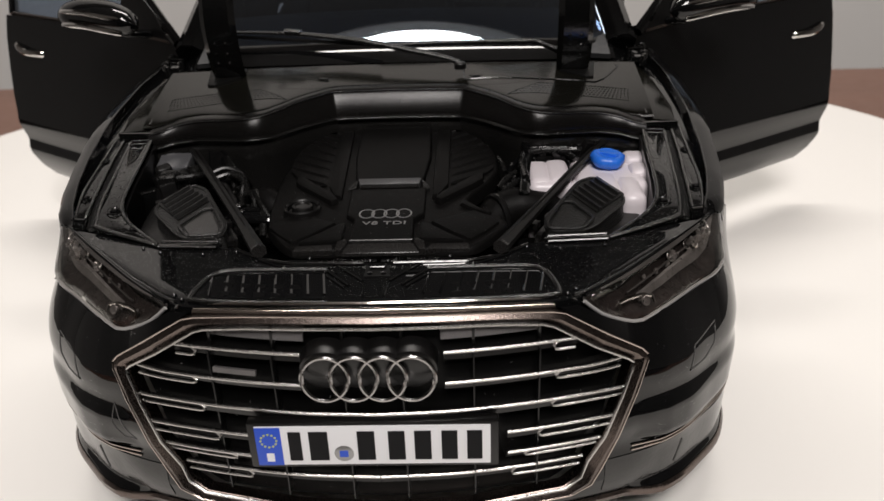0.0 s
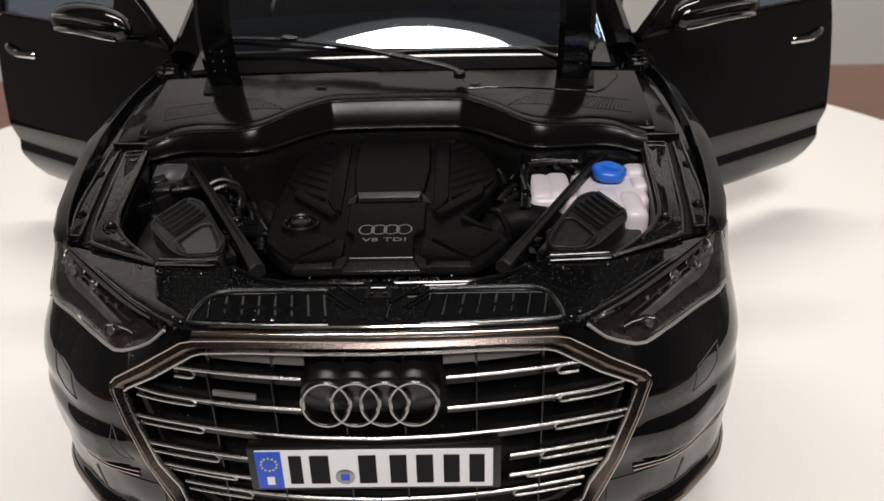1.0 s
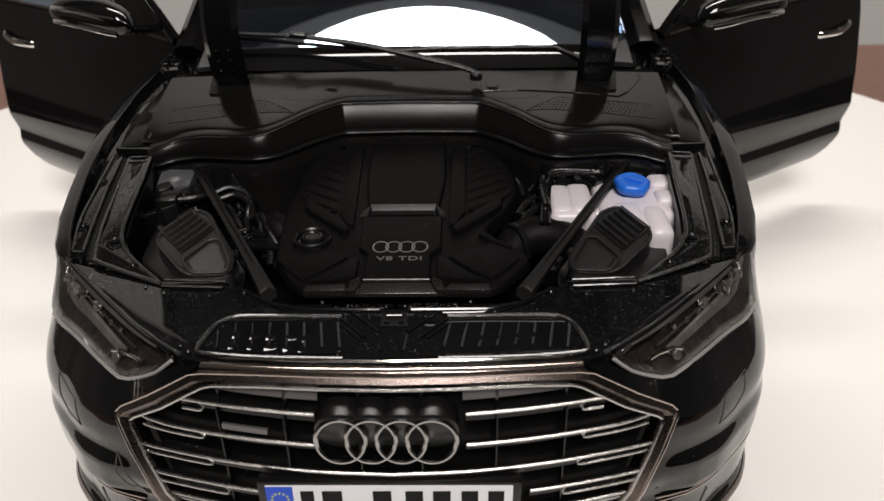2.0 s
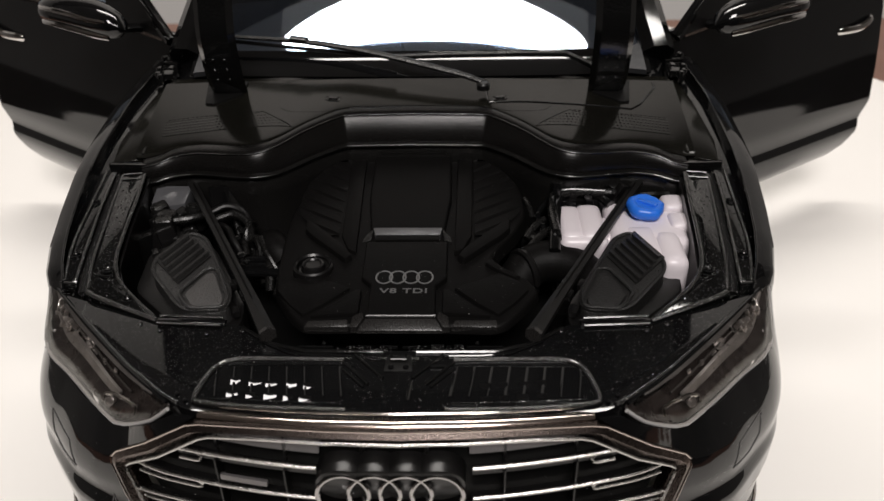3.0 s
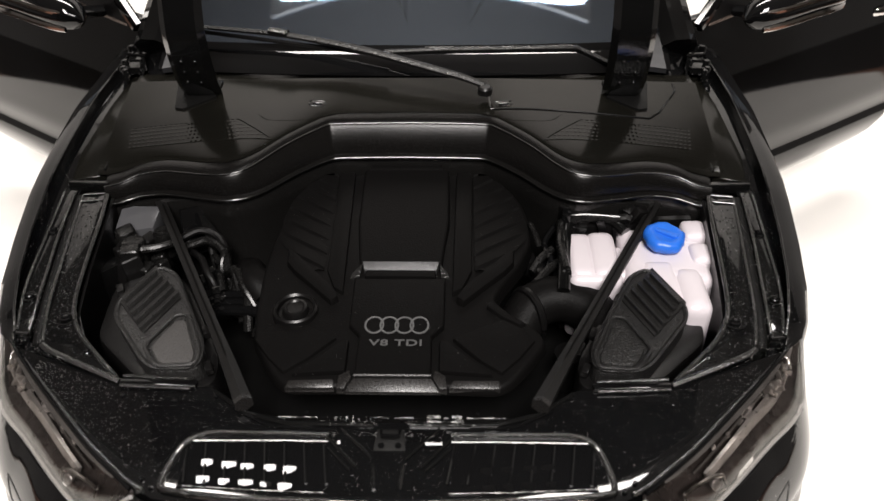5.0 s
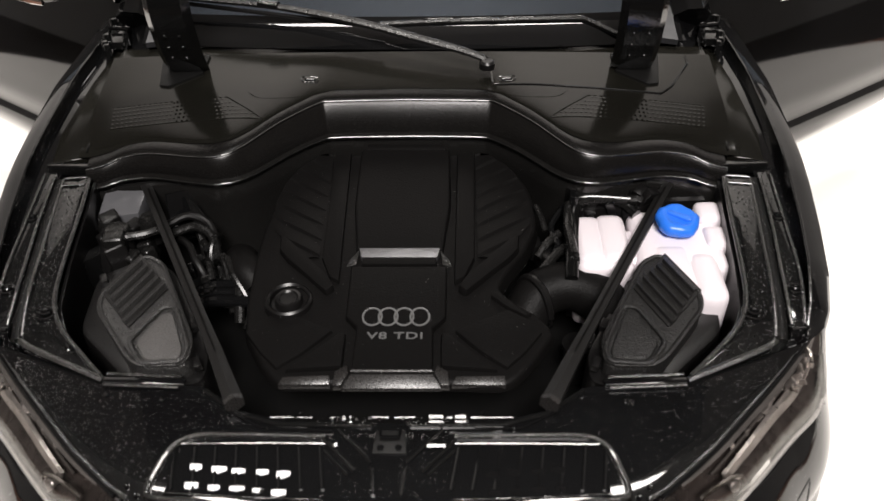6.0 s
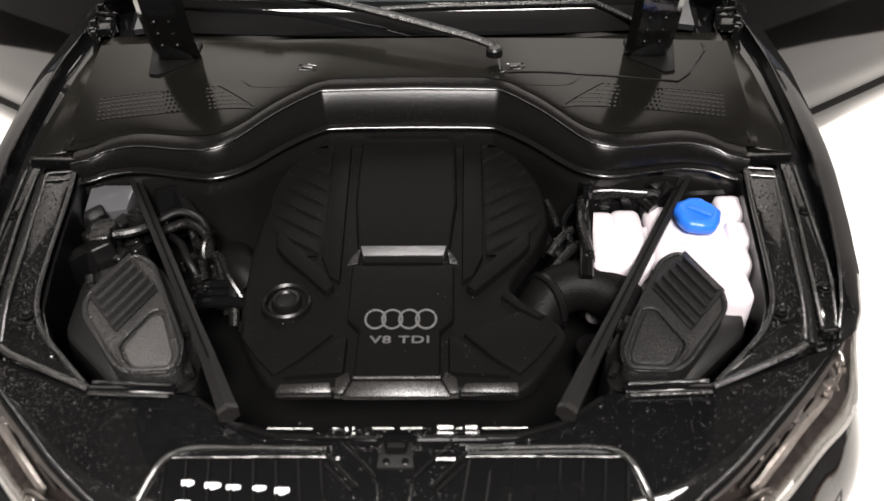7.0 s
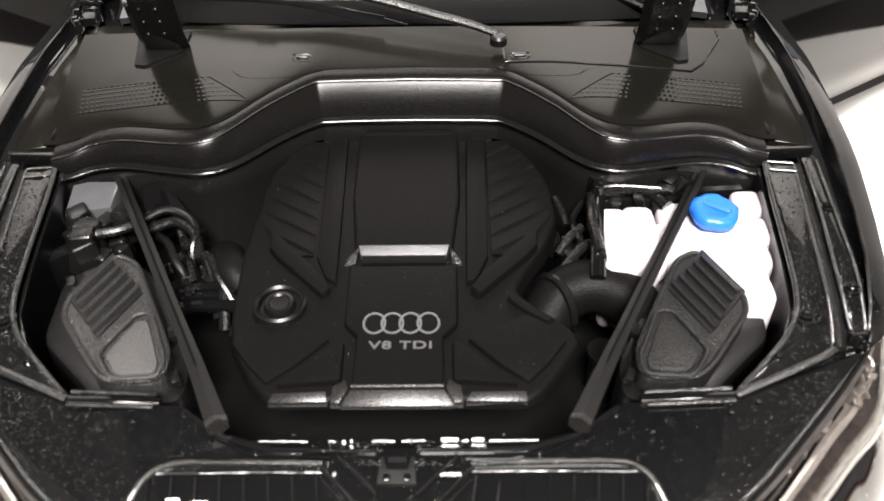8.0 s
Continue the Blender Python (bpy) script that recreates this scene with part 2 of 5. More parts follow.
def tube(points, r, sides=8, closed=False, flat=1.0, taper=None, up=(0, 0, 1)):
    """A rod along points; flat squeezes it along up; taper gives a radius factor for 0 to 1."""
    pts = [Vector(p) for p in points]
    n = len(pts)
    bm = bmesh.new()
    rings = []
    for i, p in enumerate(pts):
        a = pts[(i - 1) % n] if closed or i else p
        b = pts[(i + 1) % n] if closed or i < n - 1 else p
        d = (b - a).normalized()
        side = d.cross(Vector(up))
        side = side.normalized() if side.length > 1e-4 else d.orthogonal().normalized()
        top = side.cross(d).normalized()
        k = r * (taper(i / max(1, n - 1)) if taper else 1.0)
        rings.append([bm.verts.new(p + side * (k * math.cos(2 * math.pi * (j + 0.5) / sides)) + top * (k * flat * math.sin(2 * math.pi * (j + 0.5) / sides))) for j in range(sides)])
    pairs = list(zip(rings, rings[1:])) + ([(rings[-1], rings[0])] if closed else [])
    for a, b in pairs:
        for j in range(sides):
            bm.faces.new((a[j], a[(j + 1) % sides], b[(j + 1) % sides], b[j]))
    if not closed:
        bm.faces.new(rings[0][::-1])
        bm.faces.new(rings[-1])
    return bm


def lathe(profile, m=None, sides=28):
    """A turned shape: profile of (radius, height)."""
    bm = bmesh.new()
    rings = []
    for r, z in profile:
        if r < 1e-6:
            rings.append([bm.verts.new((0, 0, z))])
        else:
            rings.append([bm.verts.new((r * math.cos(2 * math.pi * j / sides), r * math.sin(2 * math.pi * j / sides), z)) for j in range(sides)])
    for a, b in zip(rings, rings[1:]):
        for j in range(sides):
            k = (j + 1) % sides
            loop = [a[j % len(a)], a[k % len(a)], b[k % len(b)], b[j % len(b)]]
            uniq = []
            for v in loop:
                if v not in uniq:
                    uniq.append(v)
            if len(uniq) > 2:
                bm.faces.new(uniq)
    return placed(bm, m) if m is not None else bm


def at(x, y, z, rx=0, ry=0, rz=0):
    return Matrix.LocRotScale((x, y, z), Euler([radians(a) for a in (rx, ry, rz)]), None)


def interp(x, table):
    """Piecewise linear value at x of rows (x, value)."""
    if x <= table[0][0]:
        return table[0][1]
    for (a, u), (b, v) in zip(table, table[1:]):
        if x <= b:
            return u + (v - u) * (x - a) / (b - a)
    return table[-1][1]


def resample(points, n):
    pts = [Vector(p) for p in points]
    d = [0.0]
    for a, b in zip(pts, pts[1:]):
        d.append(d[-1] + (b - a).length)
    out = []
    for i in range(n):
        s = d[-1] * i / (n - 1)
        k = next(j for j in range(1, len(d)) if s <= d[j] + 1e-9)
        t = (s - d[k - 1]) / ((d[k] - d[k - 1]) or 1)
        out.append(pts[k - 1].lerp(pts[k], t))
    return out

# ---- the room ----
TABLE_Z = -22.0
part("wall_north", box(-3000, 3000, 700, 800, -780, 830, 0), WALL, None, "plain warm grey painted wall beyond the table", kind="structure", category="wall")
# two unseen dark walls, added so that the black paint reflects dark
part("wall_north_upper", box(-3000, 3000, 700, 800, 830, 1900, 0), DARKWALL, None, "unseen dark upper wall, added to darken reflections", kind="structure", category="wall")
part("wall_south", box(-3000, 3000, -4600, -4500, -780, 1900, 0), DARKWALL, None, "unseen dark wall, added to darken reflections", kind="structure", category="wall")
part("wall_east", box(3000, 3100, -4600, 800, -780, 1900, 0), WALL, None, "plain warm grey painted wall", kind="structure", category="wall")
part("wall_west", box(-3100, -3000, -4600, 800, -780, 1900, 0), WALL, None, "plain warm grey painted wall", kind="structure", category="wall")
part("ceiling", box(-3100, 3100, -4600, 800, 1900, 2000, 0), CEIL, None, "plain white painted ceiling", kind="structure", category="ceiling")
part("floor", box(-3100, 3100, -4600, 800, -880, -780, 0), FLOORM, None, "brown wooden floor", kind="structure", category="floor")

table = thing("wooden_table", (0, 0, -780), "brown wooden table with a white turntable on it", "table")
part("tabletop", box(-235, 235, -88, 334, TABLE_Z - 30, TABLE_Z, 2), WOOD, table)
for lx in (-205, 205):
    for ly in (-58, 304):
        part("leg", box(lx - 25, lx + 25, ly - 25, ly + 25, -780, TABLE_Z - 30, 2), WOOD, table)

turn = thing("turntable", (0, 105, TABLE_Z), "round white plastic turntable standing on the wooden table", "turntable")
part("plate", lathe([(0, -6), (174.5, -6), (177, -4.5), (177.4, -2.5), (176.8, -0.6), (175.4, 0), (0, 0)], at(0, 105, 0), 128), DISC, turn)
part("foot", lathe([(0, TABLE_Z), (140, TABLE_Z), (140, -6), (0, -6)], at(0, 105, 0), 64), DISC, turn)

lamp = thing("pendant_lamp", (-10, 312, 1900), "flat white pendant lamp hanging over the turntable", "lamp")
part("housing", box(-380, 360, 250, 375, 903, 935, 6), CEIL, lamp)
for lx in (-120, 160):
    part("rod", tube([(lx, 312, 935), (lx, 312, 1900)], 4), CHROME, lamp)
panel = thing("square_lamp", (100, -900, 1900), "square white ceiling light panel in front of the table", "lamp")
part("frame", placed(box(-300, 300, -270, 270, 3, 30, 4), look((100, -900, 1330), (0, 80, 30))), CEIL, panel)
part("stem", tube([(100, -910, 1355), (100, -915, 1900)], 8), CHROME, panel)

# ---- the model car ----
car = thing("toy_car", (0, 143, 0), "glossy black diecast model car with bonnet and doors open", "model car")

# plan of the body's outer skin, from the middle of the nose round to the side
PLAN = [(0, 0.0), (10, 0.6), (20, 2.3), (30, 5.0), (36, 7.3), (41, 10.4), (45, 14.2), (48.7, 18.3), (51.1, 23), (52.5, 29), (53.1, 37), (53.4, 48), (53.5, 62), (53.6, 90)]
PLAN = [Vector((p.x, p.y, 0)) for p in spline([(x, y, 0) for x, y in PLAN], 8)]
RUN = [0.0]
for p0, p1 in zip(PLAN, PLAN[1:]):
    RUN.append(RUN[-1] + (p1 - p0).length)


S_BY_X = [(p.x, s) for p, s in zip(PLAN, RUN) if p.y < 40]
S_BY_Y = [(p.y, s) for p, s in zip(PLAN, RUN)]


@functools.lru_cache(None)
def s_of_x(x):
    return interp(x, S_BY_X)


@functools.lru_cache(None)
def s_of_y(y):
    return interp(y, S_BY_Y)


SIDE_FROM, SIDE_TO = s_of_x(38), s_of_y(24)
CORNER = s_of_x(34.0), s_of_x(38.0)


def tuck(z):
    """How far the skin lies inside the plan at a height."""
    k = 0.0
    if z > 33:
        k = 0.13 * (z - 33) ** 1.45
    if z < 13:
        k = (13 - z) * 0.28
    return k - 0.7 * math.exp(-((z - 22.5) / 2.2) ** 2) + 0.5 * math.exp(-((z - 17.5) / 2.0) ** 2)


def sculpt(s, z):
    """Tuck of the bumper's corner: an upper shoulder, a narrow shelf, a plain band, then the side intake and the lip."""
    return interp(z, [(6.6, 0.9), (8.0, -0.4), (9.3, -0.5), (10.2, 0.5), (16.0, 0.3), (17.0, -0.2), (18.2, -0.4), (18.8, -1.1), (19.6, -1.3), (23.3, -1.45), (23.9, -1.3), (25.4, -0.35), (26.2, -0.3), (28, -0.35), (31, 0.05), (36, 0.64)])


def brow(s):
    """How far the bumper leans back below the headlamp."""
    return interp(s, [(s_of_x(28), 1.2), (s_of_x(33), 2.6), (s_of_x(36), 3.2), (s_of_x(41), 3.6), (s_of_x(45.5), 3.7), (s_of_x(49.2), 3.3), (s_of_y(25), 3.0), (s_of_y(29.5), 2.2), (s_of_y(36.4), 0.6), (s_of_y(60), 0.5)])


def skin(s, z, out=0.0):
    i = max(1, min(len(RUN) - 1, next((j for j, v in enumerate(RUN) if v >= s), len(RUN) - 1)))
    a, b = PLAN[i - 1], PLAN[i]
    t = (s - RUN[i - 1]) / (RUN[i] - RUN[i - 1])
    p, d = a.lerp(b, t), (b - a).normalized()
    n = Vector((d.y, -d.x, 0))
    k = interp(s, [(SIDE_FROM, 1.0), (SIDE_TO, 0.4)])
    zz = min(z, 27.5) if s > CORNER[0] else z
    depth = k * tuck(zz)
    if s > CORNER[0]:
        side = interp(s, [(s_of_x(41), 1.0), (s_of_x(48), 0.5), (s_of_y(26), 0.35)])
        w = interp(s, [(CORNER[0], 0.0), (CORNER[1], 1.0), (s_of_y(19), 1.0), (s_of_y(28), 0.35)])
        depth += (side * (sculpt(s, zz) - 0.64) + k * 0.64 - depth) * w
    if z > 27.5:
        depth += (brow(s) * ((min(z, 40.0) - 27.5) / 8.5) ** 1.7 - (0.0 if s > CORNER[0] else k * tuck(z))) * interp(s, [(s_of_x(27), 0.0), (s_of_x(33), 1.0)])
    return Vector((p.x, p.y, z)) + n * (out - depth)


def on(x, z, out=0.0):
    """A point of the nose's skin at a breadth (signed) and height."""
    p = skin(s_of_x(abs(x)), z, out)
    return Vector((math.copysign(p.x, x), p.y, p.z))


def shoulder(y):
    return interp(y, [(24, 42.3), (30, 43.8), (40, 46.0), (51, 48.6), (60, 49.9), (70, 50.9), (90, 52.0)])


def both(make):
    return join(make(), mirrored(make()))


# nose skin round the grille
def nose():
    A, B = s_of_x, s_of_y
    pairs = [((A(23.6), 40.3), (A(26.2), 40.2)), ((A(29.5), 36.2), (A(32.6), 36.2)), ((A(32.6), 33.8), (A(41), 36.0)), ((A(35.2), 32.0), (A(48.4), 36.0)),
             ((A(34.6), 30.2), (B(25.4), 37.2)), ((A(34.0), 28.4), (B(28.6), 38.6)), ((A(33.4), 27.0), (B(36.4), 39.6)), ((A(31.2), 20.5), (B(36.4), 22)),
             ((A(29.4), 15.3), (B(36.4), 9.5)), ((A(25.4), 11.1), (B(24), 7.4)), ((A(12), 10.3), (A(24), 7.4)), ((0, 10.1), (0, 7.4))]
    inner = [Vector((a[0], a[1], 0)) for a, b in pairs]
    outer = [Vector((b[0], b[1], 0)) for a, b in pairs]
    def dense(l):
        return [a.lerp(b, k / 30) for a, b in zip(l, l[1:]) for k in range(30)] + [l[-1]]
    rows = []
    for a, b in zip(dense(inner), dense(outer)):
        rows.append([skin(*a.lerp(b, k / 64).xy) for k in range(65)])
    return sheet(rows, 0.8)


bumper = part("front_bumper", both(nose), PAINT, car, "glossy black front bumper skin", 30)

# narrow details on the bumper
def on_skin(points, r, flat=1.0, out=0.05, closed=False, sides=6):
    return tube([skin(s, z, out) for s, z in points], r, sides, closed, flat)


for side in (1, -1):
    def put(name, bm, mat, label="", parent=None):
        return part(name, bm if side > 0 else mirrored(bm), mat, parent or bumper, label)
    A, B = s_of_x, s_of_y
    line = [(A(33), 17.0), (A(40), 17.3), (A(47), 17.7), (B(25), 17.9)]
    ends = np.linspace(A(33.8), B(23), 44)
    strip = put("trim_strip", on_skin([(s, interp(s, line) + 0.45) for s in ends], 0.14, out=0.12), TOPROLL, "thin chrome strip")
    put("strip_edge", on_skin([(s, interp(s, line) - 0.25) for s in ends], 0.14, out=0.12), TOPROLL, "", strip)
    put("intake", sheet([[skin(s, z, 0.12) for z in (16.2, 15.2, 14.0, 12.6, 11.4, 10.5)] for s in np.linspace(A(30), B(33), 60)], 0.3), GLOSSB, "dark side air intake")
    put("intake_fin", on_skin([(A(41) + 0.18 * k, 11.2 + 0.5 * k) for k in range(8)], 0.12, out=0.15), GREYPL)
    flap = [(A(46.3), 31.4), (A(42.2), 30.4), (A(41.2), 27.2), (A(43.9), 27.4), (A(45.6), 28.6)]
    put("washer_flap", on_skin([(f[0] + (g[0] - f[0]) * k / 5, f[1] + (g[1] - f[1]) * k / 5) for f, g in zip(flap, flap[1:] + flap[:1]) for k in range(5)], 0.09, out=0.02, closed=True), GREYPL, "fine seam of a flush cover")
    if side < 0:
        leaf = [(A(35.8), 25.6), (A(34.6), 22.6), (A(33.6), 20.0), (A(35.0), 20.2), (A(36.0), 22.6)]
        put("sensor_seam", on_skin([(f[0] + (g[0] - f[0]) * k / 5, f[1] + (g[1] - f[1]) * k / 5) for f, g in zip(leaf, leaf[1:] + leaf[:1]) for k in range(5)], 0.08, out=0.02, closed=True), GREYPL)
    put("lower_lip", sheet([[skin(s, 9.3, 0.12), skin(s, 8.8, 0.5), skin(s, 8.0, 0.55), skin(s, 7.3, 0.1)] for s in np.linspace(0, B(34), 40)], 0.3), DIMCHROME, "dull chrome lower lip")

# front wings with the wheel arch
def flange(y):
    """Inner edge of the wing's raised flange."""
    return interp(y, [(26.6, 45.4), (31, 47.0), (36, 48.2), (43, 48.9), (55, 49.4), (72, 49.1), (88, 47.6)])


def wing():
    rows = []
    for y in [26.6, 27.2, 28, 28.6, 29.4, 30, 30.6, 31.4, 32.4, 33.5, 35, 36.4] + [36.4 + (88 - 36.4) * k / 40 for k in range(1, 41)]:
        dy = abs(y - 55)
        low = 19 + math.sqrt(max(0, 18.6 ** 2 - dy ** 2)) if dy < 18.6 else 9.0
        if y <= 36.4:
            low = interp(y, [(26.6, 42.0), (28.6, 42.1), (29.4, 41.4), (30.6, 39.6), (32.4, 39.0), (36.4, 39.0)])
        top, s = shoulder(y), s_of_y(y)
        side_x = interp(y, [(26.6, 46.0), (28, 47.7), (29.4, 49.1), (31, 50.2), (36, 51.5), (43, 52.4), (55, 53.0), (72, 53.1), (88, 52.0)])
        lip_x, rim_x = flange(y), side_x - interp(y, [(26.6, 0.2), (31, 1.1), (43, 1.6), (55, 1.0), (72, 1.6), (88, 2.2)])
        knee = max(top - 2.8, low + 0.05)
        foot = side_x if y <= 36.4 else min(skin(s, low).x, side_x)
        row = [Vector((foot, y, low)), Vector((side_x, y, low + (knee - low) * 0.6)), Vector((side_x * 0.7 + rim_x * 0.3, y, max(top - 1.7, low + 0.1))), Vector((rim_x, y, max(top - 0.85, low + 0.2))),
               Vector((rim_x * 0.5 + lip_x * 0.5, y, top - 0.32)), Vector((lip_x + 0.25, y, top)), Vector((lip_x, y, top - 0.12)), Vector((lip_x - 0.1, y, top - 1.5)),
               Vector((lip_x - 0.5, y, top - 2.1)), Vector((lip_x - 1.4, y, top - 2.3)), Vector((min(46.0, lip_x - 1.6), y, top - 2.5)), Vector((min(45.6, lip_x - 1.8), y, top - 5))]
        rows.append(row)
    return sheet(rows, 0.5)


for side in (1, -1):
    def put(name, bm, mat, parent, label=""):
        return part(name, bm if side > 0 else mirrored(bm), mat, parent, label)
    fender = put("front_wing", wing(), DUSTY, car, "glossy black front wing")
    put("edge_bead", tube([(flange(y) + 0.12, y, shoulder(y) - 0.05) for y in range(28, 89, 3)], 0.16, 8), BEADM, fender)

# panel behind the grille
def front_edge(x):
    return interp(abs(x), [(0, 4.0), (12, 4.5), (24, 6.6), (27, 8.4), (32.2, 12.7), (41.7, 22.2), (45.8, 26.3)])


def rear_edge(x):
    return interp(abs(x), [(0, 15.9), (11, 16.1), (16, 17.5), (20.5, 20.6), (31.6, 21.1), (46, 26.6)])


def slam_z(x, y):
    return 40.9 + 0.045 * (y - 6) + 0.012 * max(0, abs(x) - 22)


rows = []
for i in range(-46, 47):
    x = i * 45.8 / 46
    a, b = front_edge(x), rear_edge(x)
    col = [Vector((x, a + (b - a) * k / 8, slam_z(x, a + (b - a) * k / 8))) for k in range(9)]
    col[0].z -= 0.35
    rows.append([Vector((x, a - 0.1, 39.0))] + col + [Vector((x, b + 0.35, slam_z(x, b) - 0.4)), Vector((x, b + 0.4, 30))])
slam = part("slam_panel", sheet(rows, 0.4), DUSTY, car, "glossy black panel between grille and engine bay", 40)

# side ledges of the engine bay
LEDGE = [(42.2, 26.0), (43.3, 30.9), (43.9, 36.4), (44.6, 44), (45.3, 52.0), (41.9, 52.6), (41.4, 46), (40.9, 38), (40.2, 31.5), (38.6, 28.2), (35.2, 24.6), (31.6, 21.4)]
LEDGE_STRIP = [(44.2, 27.3), (46.2, 27.6), (46.7, 31), (47.5, 36.4), (47.8, 44), (48.1, 53), (46.3, 53), (45.8, 44), (45.0, 36.4), (44.4, 31)]


def resample_xy(pts, n):
    return [(p.x, p.y) for p in resample(spline([(x, y, 0) for x, y in pts], 6), n)]


def ledge_z(x, y):
    return interp(y, [(20, 41.85), (26, 42.35), (33.5, 44.05), (40, 44.95), (52, 46.7)])


for side in (1, -1):
    def put(name, bm, mat, parent, label="", angle=35):
        return part(name, bm if side > 0 else mirrored(bm), mat, parent, label, angle)
    ledge = put("side_ledge", prism(rounded(LEDGE, 1.2, 3), lambda x, y: ledge_z(x, y) - 1.2, ledge_z, 0.3), SPECKLE, car, "speckled black ledge beside the engine bay")
    put("bay_wall", sheet([[Vector((x - 0.2, y, ledge_z(x, y) - 1)), Vector((x, y, 38)), Vector((x - 1, y, 28))] for x, y in LEDGE[5:]], 0.4), SATIN, car)
    def laid(pts, r, h=0.1, sides=10):
        return tube([(x, y, ledge_z(x, y) + h) for x, y in resample_xy(pts, 24)], r, sides, False, 0.6)
    put("outer_strip", prism(LEDGE_STRIP, lambda x, y: ledge_z(x, y) - 1.2, lambda x, y: ledge_z(x, y) + 0.1, 0.22), SPECKLE, ledge)
    put("groove", laid([(43.2, 27.0), (43.9, 30.9), (44.45, 36.4), (45.2, 44), (45.8, 52)], 0.7, -0.75), DEEP, ledge)
    put("groove_edge", laid([(42.4, 27.0), (43.15, 30.9), (43.75, 36.4), (44.45, 44), (45.1, 51.4)], 0.22, 0.0, 8), EDGEM, ledge)
    put("groove_edge", laid([(44.5, 28.4), (44.7, 31), (45.2, 36.4), (46.0, 44), (46.4, 51.4)], 0.22, 0.1, 8), EDGEM, ledge)
    put("groove_edge", laid([(46.0, 28.4), (46.5, 31), (47.3, 36.4), (47.6, 44), (47.9, 52)], 0.22, 0.1, 8), EDGEM, ledge)
    put("front_bead", tube([(42.1, 26.1, 42.85), (41.0, 25.3, 42.75), (37, 23.55, 42.35), (31.5, 21.25, 41.9)], 0.4, 10, flat=0.75), EDGEM, ledge)
    put("strip_stop", tube([(44.3, 27.7, ledge_z(0, 27.7) + 0.2), (46.3, 27.9, ledge_z(0, 27.9) + 0.2)], 0.26, 8), GLOSSB, ledge)
    for ey in (51.5, 50.2):
        put("end_bead", tube([(45.0, ey, ledge_z(0, ey) + 0.06), (42.1, ey + 0.4, ledge_z(0, ey) + 0.06)], 0.16, 8), PITTED, ledge)
    inner = [(41.7, 51.6), (41.2, 45.6), (40.75, 38), (40.05, 31.7), (38.5, 28.4), (35.1, 24.8), (32.0, 21.8)]
    put("inner_bead", tube([(x, y, ledge_z(x, y) + 0.02) for x, y in resample_xy(inner, 30)], 0.28, 10, flat=0.7), EDGEM, ledge)
    for bx, by, r in ((40.6, 30.2, 1.25), (36.5, 25.3, 0.8), (46.0, 33.2, 0.75), (46.9, 44.6, 0.6)):
        z0 = ledge_z(bx, by) + (0.1 if bx > 45 else 0.0)
        put("bolt_ring", tube([(bx + r * math.cos(a), by + r * math.sin(a), z0 + 0.03) for a in np.linspace(0, 2 * math.pi, 25)[:-1]], 0.13, 6, True), GLOSSB, ledge)
        put("bolt", lathe([(r * 0.62, 0), (r * 0.6, 0.3), (r * 0.45, 0.42), (r * 0.3, 0.2), (r * 0.2, 0.42), (0, 0.45)], at(bx, by, z0 - 0.05), 14), PAINT, ledge)

part("engine_block", box(-13, 12, 31, 58, 29, 38.7, 1.5), DEEP, car, "black block under the cover")
bay = part("engine_bay_tub", box(-42, 42, 20, 64, 24, 29, 0.5), DEEP, car, "black floor of the engine bay")

# ---- firewall rail and cowl ----
RAIL_TOP = [(0, 64.3, 50.8), (10.2, 64.1, 50.7), (12.6, 63.3, 50.7), (17.2, 58.6, 50.6), (21.4, 53.2, 50.3), (24.3, 51.7, 50.0), (28, 52.2, 49.6), (33.8, 53.8, 49.0), (37.6, 53.8, 48.4), (40.0, 52.9, 47.7), (42.4, 52.6, 47.2)]
RAIL_LOW = [(0, 62.2, 47.0), (9.6, 62.1, 46.9), (12.0, 61.4, 46.9), (15.8, 57.9, 47.0), (20.4, 52.4, 47.2), (24.0, 50.6, 47.3), (28, 51.4, 47.0), (33.8, 53.0, 46.6), (37.6, 53.0, 46.2), (40.0, 52.2, 45.8), (42.4, 52.0, 45.4)]


def half_rows(pts):
    p = [Vector(q) for q in spline(pts, 5)]
    return [Vector((-q.x, q.y, q.z)) for q in p[:0:-1]] + p


top_row, low_row = half_rows(RAIL_TOP), half_rows(RAIL_LOW)
rows = []
for a, b in zip(low_row, top_row):
    back = Vector((0, 1, 0))
    rows.append([b + back * 3.4 + Vector((0, 0, 0.3)), b + back * 2.2 + Vector((0, 0, 0.5)), b + back * 0.9 + Vector((0, 0, 0.32)), b + Vector((0, 0.25, 0.05)), b.lerp(a, 0.12), b.lerp(a, 0.5), b.lerp(a, 0.88),
                 a + Vector((0, 0.15, -0.15)), a + Vector((0, -0.5, -0.35)), a + Vector((0, -0.6, -0.7)), a + Vector((0, 0.6, -1.0)), a + Vector((0, 1.2, -1.3))])
rail = part("firewall_rail", sheet(rows, 0.5), RAILM, car, "satin black stepped rail across the rear of the engine bay", 50)
part("firewall", sheet([[p + Vector((0, 0.8, -1.0)), p + Vector((0, 0.5, -1.8)), p + Vector((0, 0.7, -4)), p + Vector((0, 1.2, -8)), p + Vector((0, 1.6, -18))] for p in low_row], 0.5), WALLM, car, "glossy black firewall behind the engine", 60)
part("top_bead", tube([p + Vector((0, 0.1, 0.02)) for p in top_row], 0.13, 8), PITTED, rail)
part("bead", tube([p + Vector((0, -0.55, -0.45)) for p in low_row], 0.17, 8), PITTED, rail)

